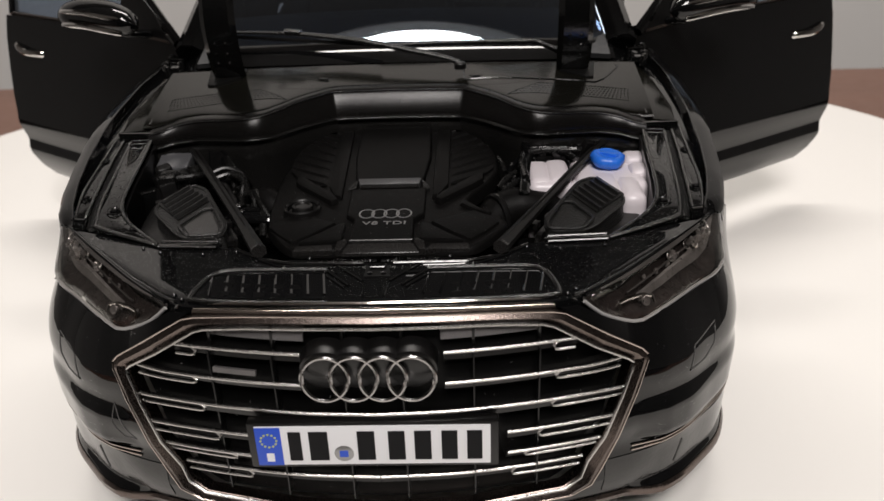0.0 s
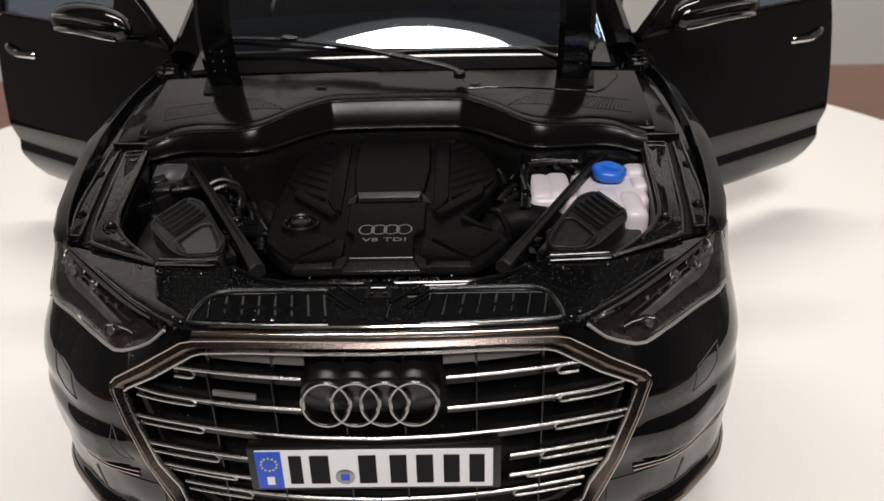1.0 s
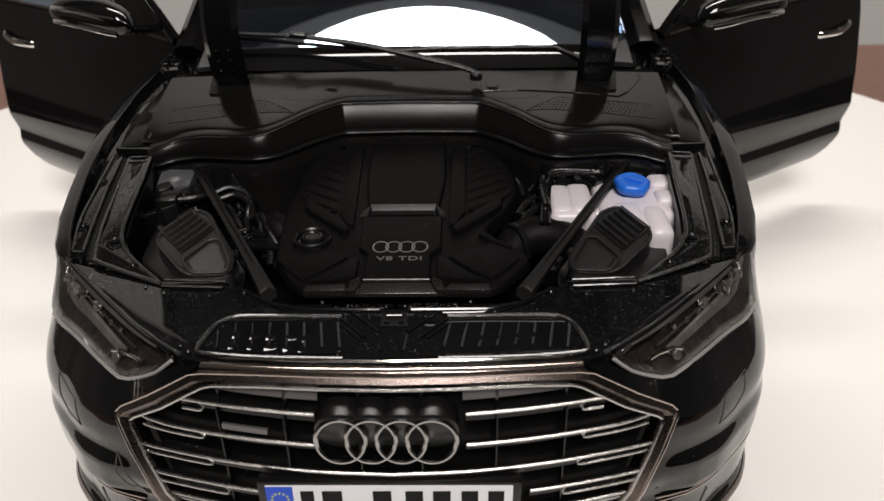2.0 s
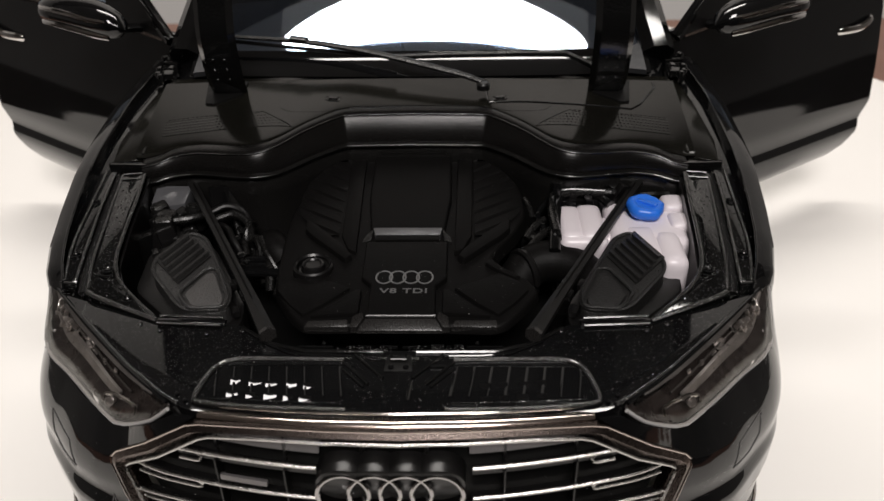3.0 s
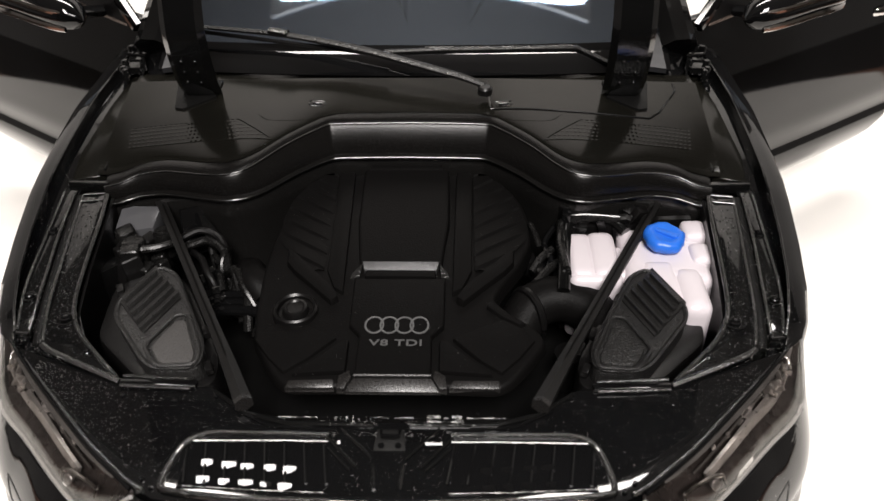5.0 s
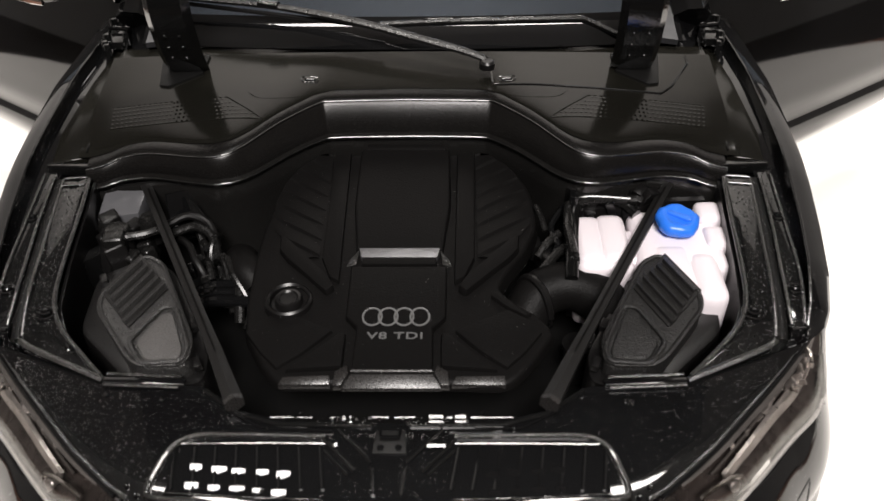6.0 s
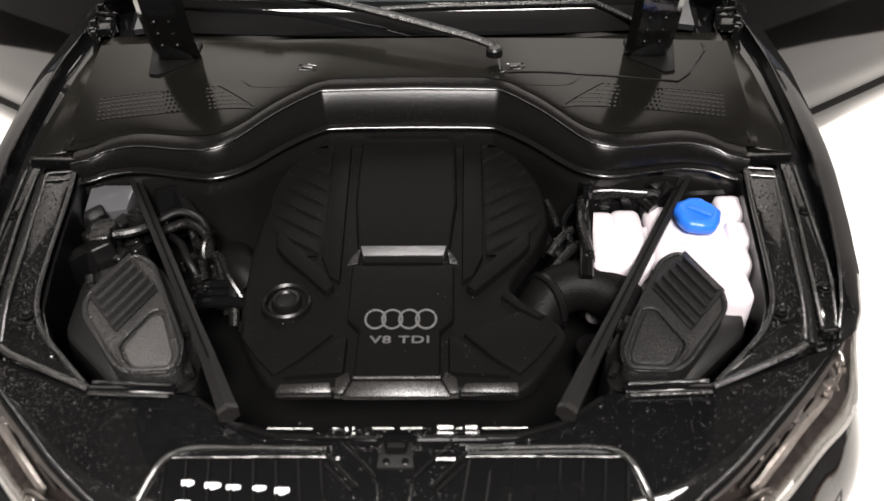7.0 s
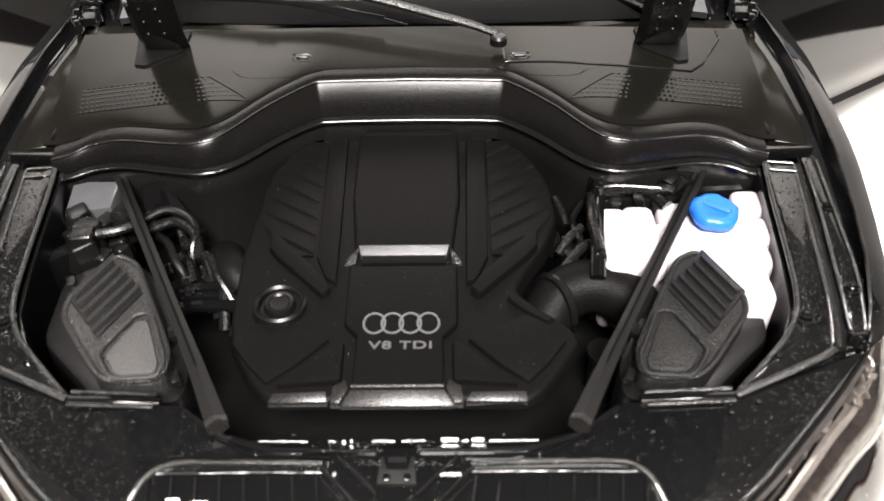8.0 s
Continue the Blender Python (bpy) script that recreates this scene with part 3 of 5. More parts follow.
# cowl panel behind the rail
COWL_END = 74.6
COWL_X = [-44 + 88 * k / 60 for k in range(61)]
def rail_y(x):
    return interp(abs(x), [(p[0], p[1]) for p in RAIL_TOP])
def rail_z(x):
    return interp(abs(x), [(p[0], p[2]) for p in RAIL_TOP])
def cowl_z(x, y):
    y0 = rail_y(x) + 2.4
    t = max(0.0, min(1.0, (y - y0) / (COWL_END - y0)))
    z0 = rail_z(x) + 0.55
    return z0 + (52.9 - 0.0004 * x * x - z0) * t ** interp(abs(x), [(10, 0.95), (18, 0.75)])
rows = []
for x in COWL_X:
    y0 = rail_y(x) + 2.4
    rows.append([Vector((x, y0 + (COWL_END - y0) * (k / 16) ** 1.5, cowl_z(x, y0 + (COWL_END - y0) * (k / 16) ** 1.5))) for k in range(17)] + [Vector((x, COWL_END + 0.5, cowl_z(x, COWL_END) - 0.7)), Vector((x, 78.5, cowl_z(x, COWL_END) - 0.8))])
cowl = part("cowl_panel", sheet(rows, 0.4), COWLM, car, "dark smooth cowl panel below the windscreen", 50)
for side in (1, -1):
    def put(name, bm, mat, parent, label=""):
        return part(name, bm if side > 0 else mirrored(bm), mat, parent, label)
    # mesh vent made of small studs inside a pressed border
    studs = []
    for r in range(6):
        for c in range(30):
            u, v = c / 29, r / 5
            x = 19.8 + 20.6 * u + v * (5.8 - 5.3 * u)
            y = 59.2 + 0.3 * u + v * (4.3 - 0.6 * u)
            studs.append(box(x - 0.15, x + 0.15, y - 0.17, y + 0.17, cowl_z(x, y) - 0.2, cowl_z(x, y) + 0.025, 0))
    put("vent_mesh", join(*studs), COWLM, cowl, "black studded vent mesh")
    def lie(pts, r, h=-0.03, mat=COWLM, name="pressed_line"):
        put(name, tube([(x, y, cowl_z(x, y) + h) for x, y in resample_xy(pts, 18)], r, 6, flat=0.6), mat, cowl)
    border = [(25.0, 63.8), (19.3, 58.9), (40.7, 59.3)]
    for ends in (border[:2], border[1:]):
        lie(ends, 0.1, -0.02)
    for u in np.linspace(0, 1, 22)[:-1]:
        lie([(25.0 + 16.1 * u, 63.85 - 0.4 * u), (25.4 + 16.1 * u, 63.84 - 0.4 * u)], 0.09, 0.0)
    lie([(22.4, 65.0), (20.6, 63.5), (17.2, 63.7), (14.3, 64.6), (12.3, 66.2)], 0.14, -0.07)
    lie([(22.4, 65.0), (18.2, 65.6), (12.3, 66.2)], 0.12, -0.08)
    clip = put("clip", prism([(13.3, 67.9), (14.7, 67.9), (14.8, 68.5), (13.2, 68.5)], lambda x, y: cowl_z(x, y) - 0.1, lambda x, y: cowl_z(x, y) + 0.3, 0.12), GLOSSB, cowl)
    lie([(13.0, 67.6), (14.9, 67.6), (15.1, 68.7), (12.9, 68.7), (13.0, 67.7)], 0.1, 0.05, GLOSSB, "clip_rim")
    put("end_plate", prism([(43.0, 55.4), (47.6, 54.4), (48.2, 60), (47.5, 72), (46.2, 84), (43.6, 84), (42.6, 70)], lambda x, y: shoulder(y) - 3.6, lambda x, y: shoulder(y) - 1.9, 0.25), COWLM, cowl, "smooth black plate between cowl and wing")
    put("end_plate_rim", tube([(43.0, 55.6, 48.2), (42.9, 62, 49.3), (42.9, 70, 50.6), (43.8, 80, 51.6)], 0.16, 6), BEADM, cowl)
    put("end_bridge", prism([(41.0, 52.9), (47.9, 53.4), (48.0, 54.2), (41.0, 54.2)], lambda x, y: 46.0, lambda x, y: 47.5, 0.25), GLOSSB, cowl)
pocket = [(11.7, 74.2), (11.8, 71.7), (12.0, 67.2), (22.5, 65.8), (35.4, 65.2), (37.2, 66.9), (40.5, 72.4), (40.3, 74.3)]
part("pocket_seam", tube([(x, y, cowl_z(x, y) + 0.03) for a, b in zip(pocket, pocket[1:]) for x, y in [(a[0] + (b[0] - a[0]) * k / 8, a[1] + (b[1] - a[1]) * k / 8) for k in range(8)]], 0.15, 6), BEADM, cowl)

# ---- windscreen, wiper, pillars, roof ----
def screen(x, k):
    """A point of the windscreen: k from 0 at its foot to 1 at the roof."""
    foot = Vector((x, 78.4 + 0.0031 * x * x, 55.0 - 0.0009 * x * x))
    return foot + Vector((-x * 0.16 * k, 46 * k, 26.0 * k - 2.0 * k * k + 1.0 * k * (1 - k)))


windscreen = part("windscreen", sheet([[screen(x, k / 14) for k in range(15)] for x in np.linspace(-40, 40, 33)], 0.6), GLASS, car, "glossy clear plastic windscreen", 60)
part("lower_frame", sheet([[screen(x, -0.075) + Vector((0, 0, 0.1)), screen(x, -0.03) + Vector((0, 0, 0.55)), screen(x, 0.0) + Vector((0, 0, 0.5)), screen(x, 0.03) + Vector((0, 0, 0.15))] for x in np.linspace(-41, 41, 40)], 0.4), PAINT, windscreen, "black windscreen foot frame")
for side in (1, -1):
    part("pillar", tube([Vector((side * 1, 0, 0)) * 0 + screen(side * 41.5, k / 8) + Vector((side * 1.6, 0.3, 0)) for k in range(9)], 3.2, 8, flat=0.8), PAINT, car, "glossy black windscreen pillar")
wiper = part("wiper", tube(spline([(11.1, 69.6, 54.2), (8.0, 70.6, 55.0), (3.1, 72.0, 55.8), (-5.4, 74.7, 57.0), (-12.3, 76.9, 57.6), (-21.2, 79.4, 58.0), (-33.5, 82.0, 58.0)], 4), 1.0, 8, flat=0.6, taper=lambda t: 0.7 + 1.1 * t * (1 - t) - 0.2 * t), WIPERM, car, "black wiper lying across the windscreen foot")
part("blade", tube([(x, interp(x, [(-36, 82.6), (-4, 75.2)]), interp(x, [(-36, 57.2), (-4, 56.4)])) for x in np.linspace(-36, -4, 12)], 0.35, 6), MATT, wiper)
part("arm_joint", tube([(-19.4, 78.9, 58.3), (-22.4, 79.8, 58.4)], 0.75, 8, flat=0.7), PITTED, wiper)
second_wiper = part("wiper", tube([screen(x, k) + Vector((0, -0.2, 0.5)) for x, k in ((-4.5, 0.0), (4, 0.008), (12, 0.01), (20, 0.01), (26, 0.008), (28.5, -0.02), (31.5, -0.055))], 0.55, 8, flat=0.7), WIPERM, car, "black wiper blade along the windscreen foot")
for x in (2.0, 7.5, 14.0, 21.0):
    part("blade_clip", tube([screen(x, 0.01) + Vector((0, -0.2, 0.75)), screen(x + 4.5, 0.01) + Vector((0, -0.2, 0.75))], 0.2, 6), PITTED, second_wiper)
part("pivot", lathe([(1.1, 0), (1.1, 0.9), (0.8, 1.2), (0, 1.3)], at(11.2, 69.0, 53.2), 16), SATIN, wiper)

# ---- bonnet hinges and raised bonnet ----
for side in (1, -1):
    def put(name, bm, mat, parent, label=""):
        return part(name, bm if side > 0 else mirrored(bm), mat, parent, label)
    arm = put("bonnet_hinge", sheet([[Vector((x, y + (0.5 if x in (30.0, 33.8) else 0), z)) for x in (30.0, 30.4, 33.4, 33.8)] for y, z in [(p.y, p.z) for p in spline([(0, 74, 50.5), (0, 71.0, 53.4), (0, 69.2, 57), (0, 68.2, 63), (0, 69.6, 68), (0, 71.5, 74)], 5)]], 1.6), GLOSSB, car, "curved glossy black bonnet hinge arm")
    put("edge_bead", tube([(30.05, p.y - 0.1, p.z) for p in spline([(0, 70.4, 54.0), (0, 68.6, 57), (0, 67.7, 63), (0, 69.0, 68), (0, 70.9, 74)], 5)], 0.16, 6), BEADM, arm)
    for row in range(7):
        for col in (30.9, 32.9):
            put("rivet", lathe([(0.3, 0), (0.26, 0.15), (0.14, 0.25), (0, 0.28)], at(col, interp(row, [(0, 68.3), (2, 67.3), (6, 68.2)]) - 0.1, 55.4 + 1.9 * row, 90, 0, 0), 10), PAINT, arm)
    put("hinge_foot", prism([(29.6, 69.6), (34.0, 66.8), (35.4, 67.2), (36.4, 74), (29.4, 74)], lambda x, y: cowl_z(x, y) - 0.3, lambda x, y: cowl_z(x, y) + 0.35, 0.12), DEEP, arm)

def bonnet(t, u, back=0.0):
    yy, zz = 72 - 20 * t - 4 * t * t, LOW_EDGE + (138 - LOW_EDGE) * t
    half = interp(t, [(0, 52), (0.62, 53), (0.8, 51), (0.93, 44), (1.0, 32)])
    return Vector((half * u, yy - 1.2 * u * u + back, zz))


LOW_EDGE = 71.0
bonnet_skin = part("bonnet", sheet([[bonnet(k / 16, u) for u in np.linspace(-1, 1, 21)] for k in range(17)], 1.0), PAINT, car, "raised glossy black bonnet", 40)
# unseen lining, added only to grey the reflections in the panels below
part("inner_panel", sheet([[bonnet(0.02 + 0.4 * k / 8, 0.93 * u, -1.3) for u in np.linspace(-1, 1, 13)] for k in range(9)], 0.5), LINING, bonnet_skin, "unseen dark grey bonnet lining, added for its reflection", 40)

# unseen black plates, added to widen the dark hinge reflection in the cowl
for side in (1, -1):
    part("unseen_hinge_plate", sheet([[bonnet(0.01 + 0.42 * k / 8, side * (0.44 + 0.27 * c / 5), -2.4) for c in range(6)] for k in range(9)], 0.6), DEEP, bonnet_skin, "unseen black plate above the hinge, added to darken its reflection", 40)

# ---- rest of the body ----
def side_top(y):
    return interp(y, [(88, 51.8), (150, 54.5), (210, 56), (250, 55), (286, 52)])


for side in (1, -1):
    def put(name, bm, mat, parent, label=""):
        return part(name, bm if side > 0 else mirrored(bm), mat, parent, label)
    rows = []
    for y in np.linspace(150, 286, 50):
        dy = abs(y - 221.6)
        low = 19 + math.sqrt(max(0, 18.6 ** 2 - dy ** 2)) if dy < 18.6 else 10.0
        w = interp(y, [(150, 53.8), (230, 53.8), (260, 51.5), (286, 44)])
        t = side_top(y)
        rows.append([Vector((w, y, low + (t - 4 - low) * k / 6)) for k in range(7)] + [Vector((w - 0.8, y, t - 1.6)), Vector((w - 2.5, y, t - 0.2)), Vector((w - 6, y, t + 0.2)), Vector((w - 10, y, t + 0.1))])
    put("rear_side", sheet(rows, 0.8), PAINT, car, "glossy black rear side panel")
    put("sill", box(46, 53, 80, 152, 9, 13.5, 1), PAINT, car)
    put("door_post", tube([(49.5, 150, 12), (50, 152, 50), (44, 158, 66), (36, 160, 79)], 2.4, 8), PAINT, car)
    put("roof_rail", tube([(34.5, 123, 79.5), (35, 140, 81.8), (35.5, 170, 81.5), (35.5, 195, 77), (38, 222, 66), (42, 246, 56.5)], 1.7, 8), PAINT, car)
    put("rear_window", sheet([[Vector((46.2 - 9.5 * k / 4, y, interp(y, [(160, 55.2), (236, 56)]) + (interp(y, [(160, 79.5), (190, 77), (236, 59)]) - 55.5) * k / 4)) for k in range(5)] for y in np.linspace(160, 236, 12)], 0.5), GLASS, car)
rows = [[Vector((x, y, interp(y, [(123, 79.8), (140, 82.2), (170, 82.0), (196, 77.5)]) - 0.0016 * x * x)) for x in np.linspace(-35.5, 35.5, 21)] for y in np.linspace(123, 196, 14)]
part("roof", sheet(rows, 0.8), PAINT, car, "glossy black roof", 60)
part("rear_screen", sheet([[Vector((x * (1 + 0.16 * k / 8), 196 + 48 * k / 8, 77.3 - 20.5 * k / 8 - 0.0012 * x * x)) for x in np.linspace(-35, 35, 15)] for k in range(9)], 0.6), GLASS, car)
part("boot_lid", sheet([[Vector((x, y, interp(y, [(244, 56.8), (282, 53.5), (286, 50), (288, 30)]) - 0.001 * x * x)) for x in np.linspace(-43, 43, 17)] for y in (243, 255, 268, 280, 283, 286)], 0.8), PAINT, car, "glossy black boot lid", 60)
part("rear_bumper", sheet([[Vector((x, 288 - 0.006 * x * x + abs(z - 34) * -0.05, z)) for z in (10, 16, 24, 34, 44, 50)] for x in np.linspace(-46, 46, 21)], 0.8), PAINT, car, "glossy black rear bumper", 60)
part("floor_pan", box(-46, 46, 66, 284, 9, 12, 0.5), DEEP, car)

def wheel():
    tyre = lathe([(13.6, -6), (17.6, -6.4), (19, -5), (19.2, 0), (19, 5), (17.6, 6.4), (13.6, 6), (13.2, 0), (13.6, -6)], at(0, 0, 0, 0, 90, 0), 40)
    rim = lathe([(13.4, 5.4), (13.0, 5.6), (12.2, 4.2), (12.0, -4)], at(0, 0, 0, 0, 90, 0), 40)
    hub = lathe([(0, 4.6), (2.4, 4.6), (2.8, 3.8), (2.8, 0), (0, 0)], at(0, 0, 0, 0, 90, 0), 16)
    spokes = [tube([(4.0, 2 * math.cos(a), 2 * math.sin(a)), (4.4, 12.4 * math.cos(a), 12.4 * math.sin(a))], 1.0, 6, flat=0.7) for a in [2 * math.pi * k / 10 for k in range(10)]]
    return tyre, rim, hub, spokes


for side in (1, -1):
    for wy in (55, 221.6):
        tyre, rim, hub, spokes = wheel()
        m = at(side * 46.4, wy, 19.2, 0, 0, 0 if side > 0 else 180)
        w = part("wheel", placed(tyre, m), RUBBER, car, "black rubber tyre on a silver multi-spoke rim")
        part("rim", placed(rim, m), DIMCHROME, w)
        part("hub", placed(hub, m), DIMCHROME, w)
        for s in spokes:
            part("spoke", placed(s, m), DIMCHROME, w)

# interior
part("dashboard", sheet([[Vector((x, 84 + 34 * k / 6 - 0.004 * x * x, 53.0 + 3.5 * math.sin(k / 6 * 2.6))) for k in range(7)] + [Vector((x, 119 - 0.004 * x * x, 44))] for x in np.linspace(-40, 40, 17)], 1.0), LEATHER, car, "black dashboard behind the windscreen")
wheel_m = at(19, 116, 57.5, -62, 0, 0)
steer = part("steering_wheel", tube([wheel_m @ Vector((10.2 * math.cos(a), 10.2 * math.sin(a), 0)) for a in [2 * math.pi * k / 32 for k in range(32)]], 0.9, 8, True), GREYPL, car, "dark grey steering wheel")
part("spoke", tube([wheel_m @ Vector((-9.6, 0, 0)), wheel_m @ Vector((0, 0, -1)), wheel_m @ Vector((9.6, 0, 0))], 1.0, 6), GREYPL, steer)
part("airbag_cover", lathe([(0, 0.8), (3, 0.6), (3.8, -0.6), (0, -1.5)], wheel_m, 18), GREYPL, steer)
for sx in (-20, 20):
    seat = part("seat", box(sx - 13, sx + 13, 128, 156, 22, 31, 3, 3), LEATHER, car, "black seat")
    part("backrest", placed(box(-13, 13, -4, 4, 0, 34, 3, 3), at(sx, 158, 30, -18)), LEATHER, seat)
    part("headrest", placed(box(-6, 6, -3, 3, 36, 46, 2, 3), at(sx, 158, 30, -18)), LEATHER, seat)
part("rear_bench", box(-40, 40, 186, 222, 24, 34, 4, 3), LEATHER, car, "black rear bench")
part("rear_backrest", placed(box(-40, 40, -4, 4, 0, 34, 3, 3), at(0, 222, 32, -20)), LEATHER, car)

# ---- doors ----
DOOR_D, DOOR_N, HINGE = Vector((0.8455, 0.534, 0)), Vector((0.534, -0.8455, 0)), Vector((46, 88, 0))


def door_at(u, z, w=0.0):
    return HINGE + DOOR_D * u + DOOR_N * w + Vector((0, 0, z))


def door_end(z):
    return interp(z, [(14.4, 60.5), (16, 62.3), (20, 64.7), (28, 66.3), (36, 65.3), (45, 63.8), (55.2, 62.6)])


def bulge(z):
    return interp(z, [(14, -1.6), (17, 0.1), (20, 1.1), (21.2, 1.15), (23.2, 0.45), (24.2, 0.5), (27.6, 1.2), (29.0, 1.2), (31, 1.05), (36, 0.85), (43, 0.35), (46, 0.05), (50, -0.5), (55.2, -1.6)])


for side in (1, -1):
    def put(name, bm, mat, parent, label=""):
        return part(name, bm if side > 0 else mirrored(bm), mat, parent, label)
    zs = [14.4, 15.2, 17, 19, 20.2, 21.0, 21.6, 22.4, 23.0, 23.6, 24.4, 26, 27.4, 28.2, 29, 30, 31.5, 33, 36, 40, 43, 45, 47, 50, 52.5, 54.2, 55.0]
    rows = [[door_at(2 + (door_end(z) - 2) * k / 16, z, bulge(z) + 0.0014 * (62 * k / 16 - 40) * (z - 28) - 1.4 * (k / 16 - 0.45) ** 2) for k in range(17)] for z in zs]
    door = put("front_door", sheet(rows, 1.0), PAINT, car, "open glossy black front door")
    put("inner_panel", sheet([[door_at(4 + (door_end(z) - 6) * k / 8, z, -5.5 + 0.6 * math.sin(z)) for k in range(9)] for z in (15.5, 24, 34, 44, 54)], 1.2), LEATHER, door)
    put("door_edge", tube([door_at(door_end(z) - 0.4, z, -3 + bulge(z) * 0.5) for z in (15, 20, 28, 36, 45, 55)], 2.0, 8), PAINT, door)
    put("belt_trim", tube([door_at(u, interp(u, [(3, 54.0), (20, 55.2), (62, 55.3)]), -1.5) for u in np.linspace(5, 62, 10)], 0.5, 6), DIMCHROME, door, "bright belt trim")
    put("handle", tube([door_at(u, z, w) for u, z, w in [(p.x, p.y, p.z) for p in spline([(49.0, 46.6, -0.4), (50.5, 47.2, 1.2), (55, 47.3, 1.8), (58.5, 48.2, 1.3), (60.2, 48.7, -0.5)], 5)]], 0.75, 10, flat=1.1), CHROME, door, "chrome door handle")
    put("handle_cup", placed(lathe([(0, 0), (3.4, 0.0), (3.6, 0.15), (0, 0.1)], None, 20), Matrix(((DOOR_D.x * 1.4, 0, DOOR_N.x, door_at(54.5, 46.6, -0.4).x), (DOOR_D.y * 1.4, 0, DOOR_N.y, door_at(54.5, 46.6, -0.4).y), (0, 0.6, 0, 46.6), (0, 0, 0, 1)))), SATIN, door)
    put("window_frame", tube([door_at(u, z, -2 - (z - 55) * 0.32) for u, z in [(3, 54), (12, 60.5), (24, 69), (40, 77.5), (58, 80), (62.5, 79), (64, 66), (62.5, 55)]], 1.1, 8), PAINT, door)
    put("window_pane", sheet([[door_at(u, z, -2 - (z - 55) * 0.32) for z in np.linspace(55, interp(u, [(8, 57.5), (12, 60.5), (24, 69), (40, 77.5), (58, 80), (62, 79)]), 6)] for u in np.linspace(8, 62, 12)], 0.4), GLASS, door)
    # mirror
    mc = door_at(11.0, 61.4, 10.5)
    ax = DOOR_D
    prof = []
    for k in range(15):
        t = -1 + 2 * k / 14
        r = (1 - abs(t) ** 2.6) ** 0.5 if abs(t) < 1 else 0.02
        r = max(r, 0.03)
        c = mc + ax * (11.8 * t) + Vector((0, 0, -1.0 * t * t))
        prof.append([c + DOOR_N * (r * 3.6 * math.cos(a)) + Vector((0, 0, r * 3.3 * math.sin(a))) for a in [2 * math.pi * j / 18 for j in range(19)]])
    mirror = put("door_mirror", sheet(prof), PAINT, door, "black door mirror with bright strip")
    for dz, r in ((1.1, 0.5), (-1.5, 0.55)):
        put("mirror_strip", tube([mc + ax * (10.2 * t) + DOOR_N * (3.35 * (1 - abs(t) ** 2.6) ** 0.5) + Vector((0, 0, dz - 1.0 * t * t)) for t in np.linspace(-0.9, 0.9, 15)], r, 8), CHROME, mirror, "chrome strip")
    put("mirror_arm", tube([door_at(11, 55.4, -1), door_at(12, 56.5, 4), door_at(13.5, 59, 8)], 1.6, 8, flat=0.6), PAINT, mirror)
    put("hinge_block", box(44.2, 47.2, 86.5, 90.5, 46.5, 50.5, 0.5), SATIN, car)
    put("kick_panel", box(37, 50.5, 86, 89.5, 11, 51, 0.5), SATIN, car, "black panel behind the front wing")
    put("pillar_foot", sheet([[screen(40.5, k / 8), Vector((46.5 - 4 * k / 8, 88 + 14 * k / 8, 51.5 + 9 * k / 8)), Vector((47.5 - 3 * k / 8, 90 + 16 * k / 8, 46 + 8 * k / 8))] for k in range(-1, 6)], 0.6), PAINT, car, "glossy black pillar foot")
    put("b_pillar", box(43.5, 52.5, 132, 142, 12, 84, 1.2), PAINT, car, "glossy black middle pillar")
    put("rear_door", sheet([[Vector((53.2 - 0.12 * max(0, z - 50), y, z)) for z in (12, 22, 34, 46, 54, 66, 78, 84)] for y in (142, 165, 190, 212)], 1.0), PAINT, car, "closed glossy black rear door")
    bracket = put("door_hinge", prism(rounded([(44.6, 80.5), (47.2, 80.5), (48.2, 88.6), (44.8, 88.6)], 0.6), 50.4, lambda x, y: 51.6 + 0.05 * (y - 80), 0.25), GLOSSB, car, "glossy black door hinge")
    for hx, hy, hr in ((47.0, 79.4, 0.55), (46.4, 78.4, 0.5), (47.4, 81.6, 0.6), (47.8, 86.6, 0.7), (45.2, 86.8, 0.6), (44.6, 82.0, 0.5)):
        put("hinge_knuckle", lathe([(hr, -1.5), (hr, 0.2), (hr * 0.75, 0.5), (0, 0.6)], at(hx, hy, 52.0 + 0.05 * (hy - 80)), 14), BEADM, bracket)
    put("hinge_bar", tube([(44.4, 83.4, 52.4), (47.6, 83.8, 52.5)], 0.35, 8), BEADM, bracket)
    put("hinge_pin", tube([(46, 88, 20), (46, 88, 52)], 0.9, 8), SATIN, car)
    put("corner_trim", sheet([[door_at(3, 54, -1.8), door_at(4, 55.4, -2.2)], [door_at(12, 54.6, -2.0), door_at(12, 61.0, -3.4)], [door_at(22, 55.0, -2.2), door_at(20, 66.5, -5.0)]], 0.8), SATIN, door)

# ---- grille ----
def outline3(pts, out):
    """Right half of an outline on the nose, from the top middle to the bottom middle, mirrored into a loop."""
    half = [on(x, z, out) for x, z in pts]
    return half + [Vector((-p.x, p.y, p.z)) for p in half[-2:0:-1]]


